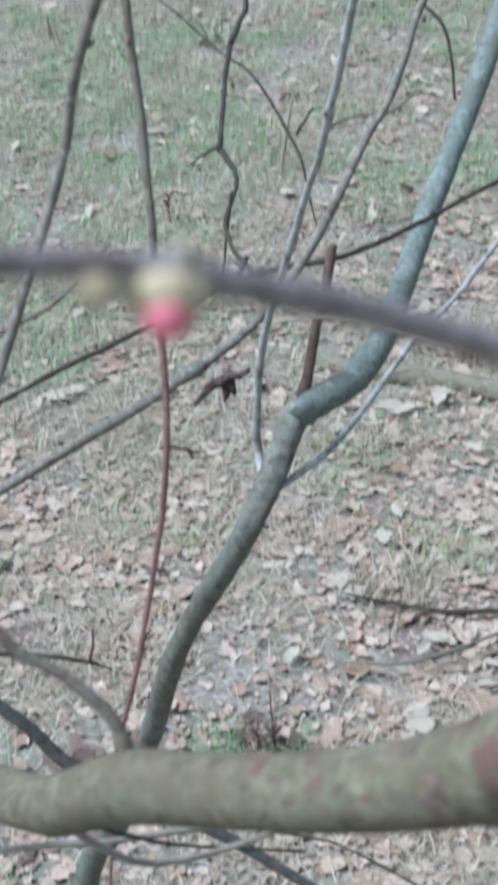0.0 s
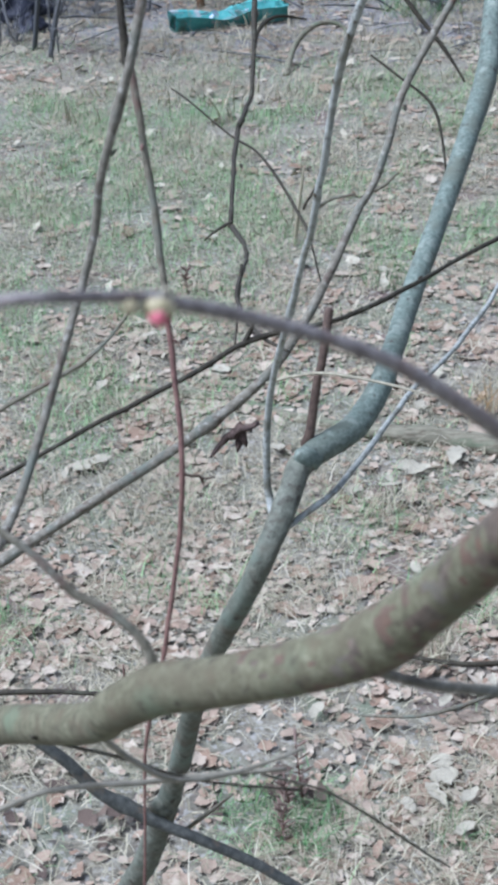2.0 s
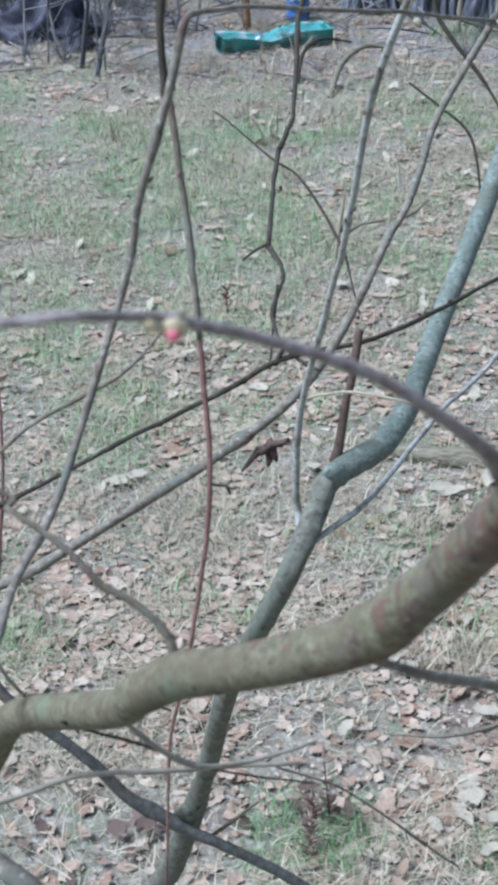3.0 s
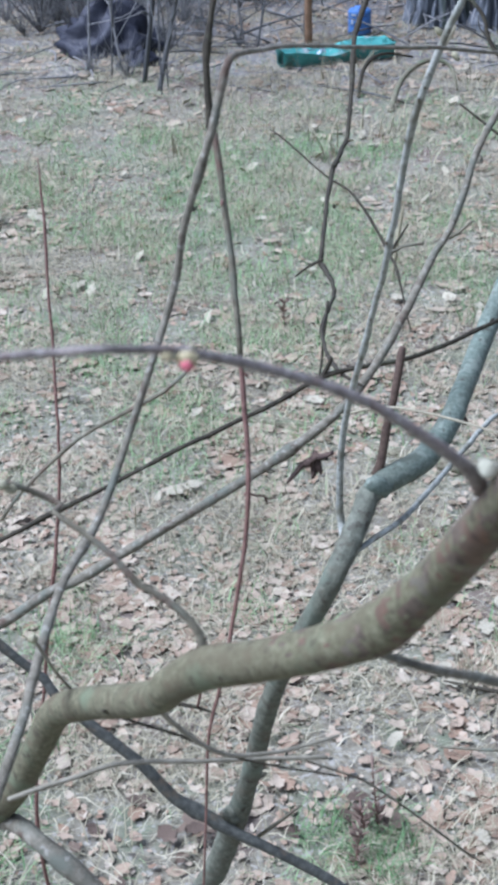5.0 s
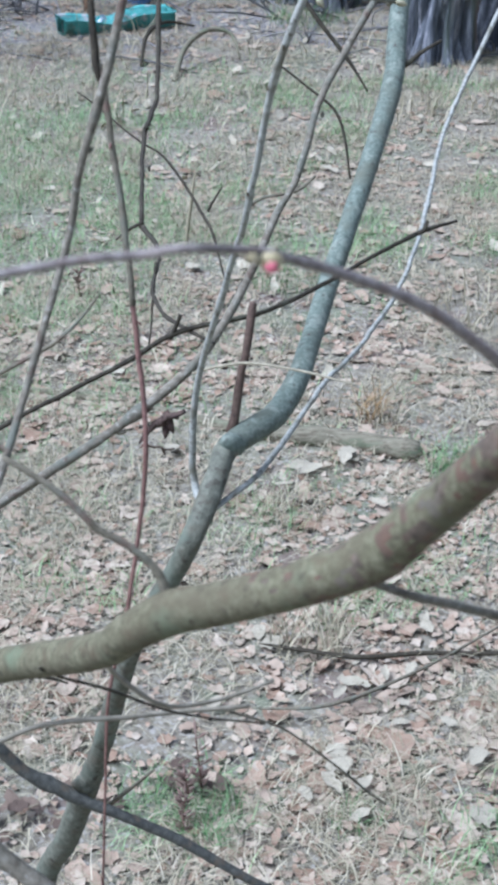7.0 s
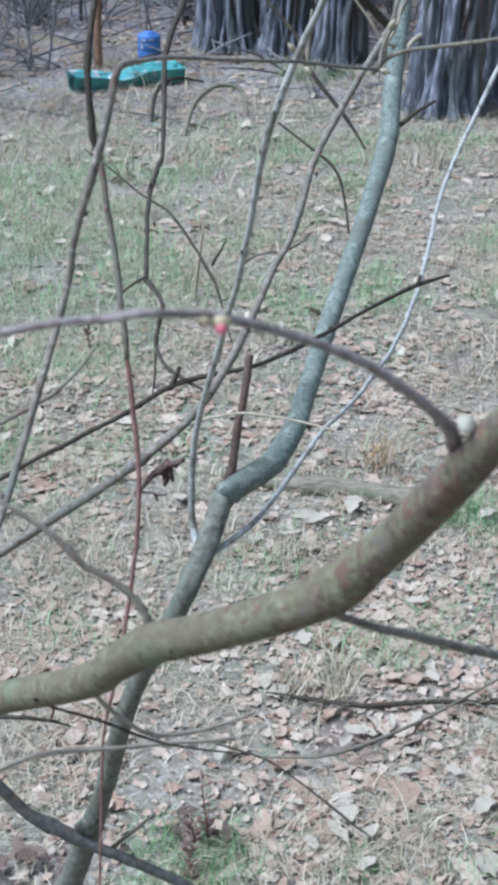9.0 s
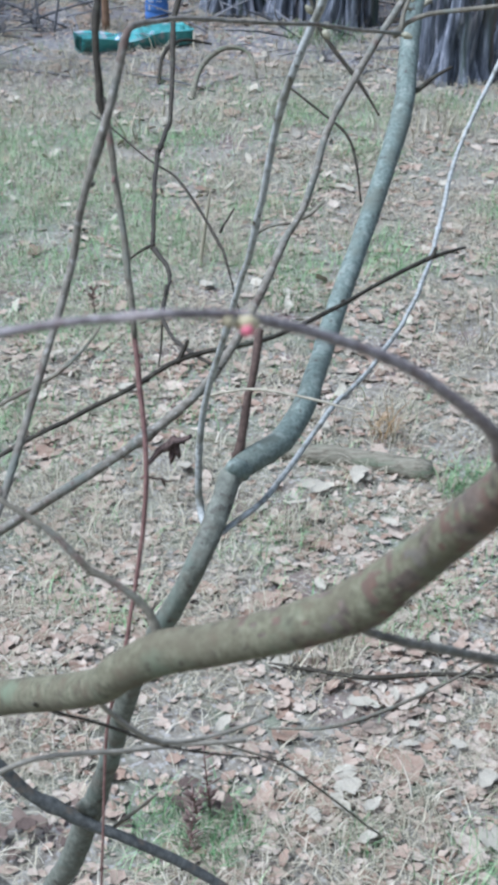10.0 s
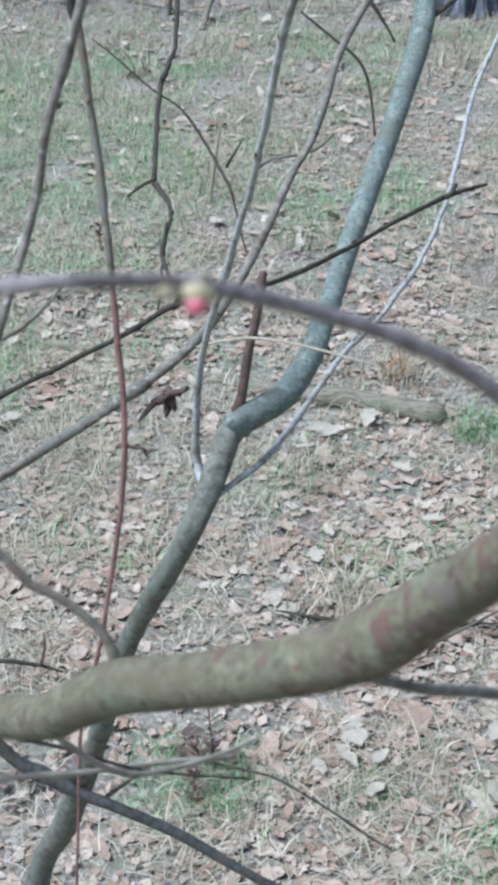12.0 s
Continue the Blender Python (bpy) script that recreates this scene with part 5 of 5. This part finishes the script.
lying("forked_branch", [(1.0098, 9.2441, 0.4517, 0.01101), (1.0387, 9.2645, 0.4909, 0.01574), (1.1003, 9.3429, 0.5113, 0.01901), (1.1765, 9.4335, 0.5118, 0.01917), (1.2661, 9.4593, 0.4964, 0.02084), (1.3490, 9.3968, 0.5280, 0.01750), (1.3748, 9.4141, 0.6043, 0.01429), (1.3958, 9.4740, 0.7190, 0.01270), (1.4226, 9.5976, 0.9123, 0.00954)], M_PALE, "bleached dead branch caught on the tree trunk", "branch", sides=9, step=0.04, knots=3, seed=93, kink=0.3)

# ---------------------------------------------------------------- single leaves nearest the walk
LEAF_MESHES = []
for i, (v, f) in enumerate(SHAPES):
    me = bpy.data.meshes.new("fallen_leaf")
    me.from_pydata([tuple(q) for q in v], [], f)
    me.polygons.foreach_set("use_smooth", [True] * len(me.polygons))
    me.materials.append(M_LEAF)
    LEAF_MESHES.append(me)
for x, y in scatter(-0.9, 1.2, 1.9, 3.4, 190, lambda a, b: 0.15 + 0.65 * litter(a, b))[:205]:
    ob = new("fallen_leaf", LEAF_MESHES[int(rng.integers(len(LEAF_MESHES)))])
    ob.parent = ground
    ob.matrix_basis = Matrix.Translation((0, 0, 0.012)) @ leaf_pose(x, y, float(np.clip(rng.lognormal(-3.05, 0.25), 0.032, 0.075)))
M_BROWNLEAF = mat("wet_brown_leaf", [(0.25, (0.066, 0.046, 0.030)), (0.55, (0.138, 0.099, 0.064)), (0.8, (0.220, 0.167, 0.110))], 60, 0.7, 0.6, rand=0.4)
DARK_MESHES = []
for me in LEAF_MESHES[8:14]:
    dark = me.copy()
    dark.materials.clear()
    dark.materials.append(M_BROWNLEAF)
    DARK_MESHES.append(dark)
for k, (x, y) in enumerate([(-0.538, 2.430)] * 4 + [(-0.557, 2.433)] * 2 + [(-0.128, 2.508)] * 4 + [(-0.052, 2.534)] * 2):
    ob = new("fallen_leaf", DARK_MESHES[k % 6])
    ob.parent = ground
    ob.matrix_basis = Matrix.Translation((0, 0, 0.02 + 0.004 * (k % 4))) @ leaf_pose(x + rng.normal(0, 0.03), y + rng.normal(0, 0.03), rng.uniform(0.045, 0.065))
for k in range(16):
    ob = new("fallen_leaf", DARK_MESHES[k % 6])
    ob.parent = ground
    ob.matrix_basis = Matrix.Translation((0, 0, 0.014)) @ leaf_pose(rng.uniform(-0.95, -0.25), rng.uniform(1.9, 2.8), rng.uniform(0.035, 0.065))
M_PALELEAF = mat("bleached_leaf", [(0.2, (0.279, 0.247, 0.158)), (0.55, (0.377, 0.346, 0.234)), (0.85, (0.442, 0.417, 0.293))], 45, 0.8, 0.5, spots=[((0.233, 0.182, 0.111), 60, 0.54, 0.7)])
PALE_MESHES = []
for me in LEAF_MESHES[:8]:
    pale = me.copy()
    pale.materials.clear()
    pale.materials.append(M_PALELEAF)
    PALE_MESHES.append(pale)
for k, (x, y) in enumerate(((-0.067, 9.091), (0.443, 7.084), (0.478, 7.022), (0.475, 6.339), (1.212, 7.141), (1.024, 7.960), (-0.857, 8.316), (-1.505, 8.886), (-1.545, 8.685), (0.365, 4.053), (0.202, 3.993), (0.437, 3.755), (-0.762, 4.919), (-0.711, 4.961), (-0.885, 4.518), (0.596, 2.617), (0.241, 2.625), (0.246, 2.566), (0.089, 3.056), (0.296, 2.889), (0.457, 2.939), (0.211, 3.437), (0.517, 3.155), (-0.059, 2.785), (-0.854, 8.263), (-0.862, 3.971), (-0.812, 4.009), (-0.908, 3.915), (0.362, 4.076), (0.139, 3.910), (-0.552, 8.525))):
    ob = new("fallen_leaf", PALE_MESHES[k % 8])
    ob.parent = ground
    ob.matrix_basis = Matrix.Translation((0, 0, 0.022)) @ leaf_pose(x, y, rng.uniform(0.055, 0.085))
specks = [leaf_pose(x, y, rng.uniform(0.05, 0.1)) for x, y in scatter(-3.0, 2.4, 4.6, 10.2, 16, lambda a, b: 0.35 + field(a, b, 1.3, 81.0))]
specks = [Matrix.Translation((0, 0, 0.02)) @ m @ Euler((rng.normal(0, 0.4), rng.normal(0, 0.4), 0)).to_matrix().to_4x4() for m in specks]
joined("bleached_leaves", SHAPES, specks, M_PALELEAF, "bleached curled leaves scattered over the winter lawn", "leaf litter")
# larger leaves that lie on top of the litter
LARGE = ((0.083, 3.191, 0.047), (0.173, 3.084, 0.04), (0.452, 3.16, 0.04), (0.521, 3.114, 0.06), (0.315, 2.965, 0.035), (0.267, 2.85, 0.07), (0.324, 2.879, 0.065), (0.389, 2.92, 0.06), (0.427, 2.808, 0.04), (0.409, 2.733, 0.06), (0.53, 2.714, 0.05), (0.586, 2.593, 0.075), (0.247, 2.604, 0.055), (0.228, 2.507, 0.085), (0.301, 2.499, 0.07), (0.131, 2.612, 0.055), (0.572, 2.402, 0.08), (0.163, 2.469, 0.06), (0.287, 2.399, 0.065), (0.058, 3.089, 0.08), (0.147, 3.872, 0.07), (0.355, 4.03, 0.11), (0.231, 3.967, 0.11), (0.253, 4.394, 0.08), (0.173, 3.313, 0.085), (0.257, 3.279, 0.06), (0.029, 3.839, 0.08), (-0.229, 4.101, 0.075), (0.521, 3.489, 0.085), (0.8, 4.01, 0.075))
for k, (x, y, size) in enumerate(LARGE):
    ob = new("fallen_leaf", PALE_MESHES[(3 * k + 1) % 8])
    ob.parent = ground
    ob.matrix_basis = Matrix.Translation((0, 0, 0.024)) @ leaf_pose(x, y, size * 0.95)
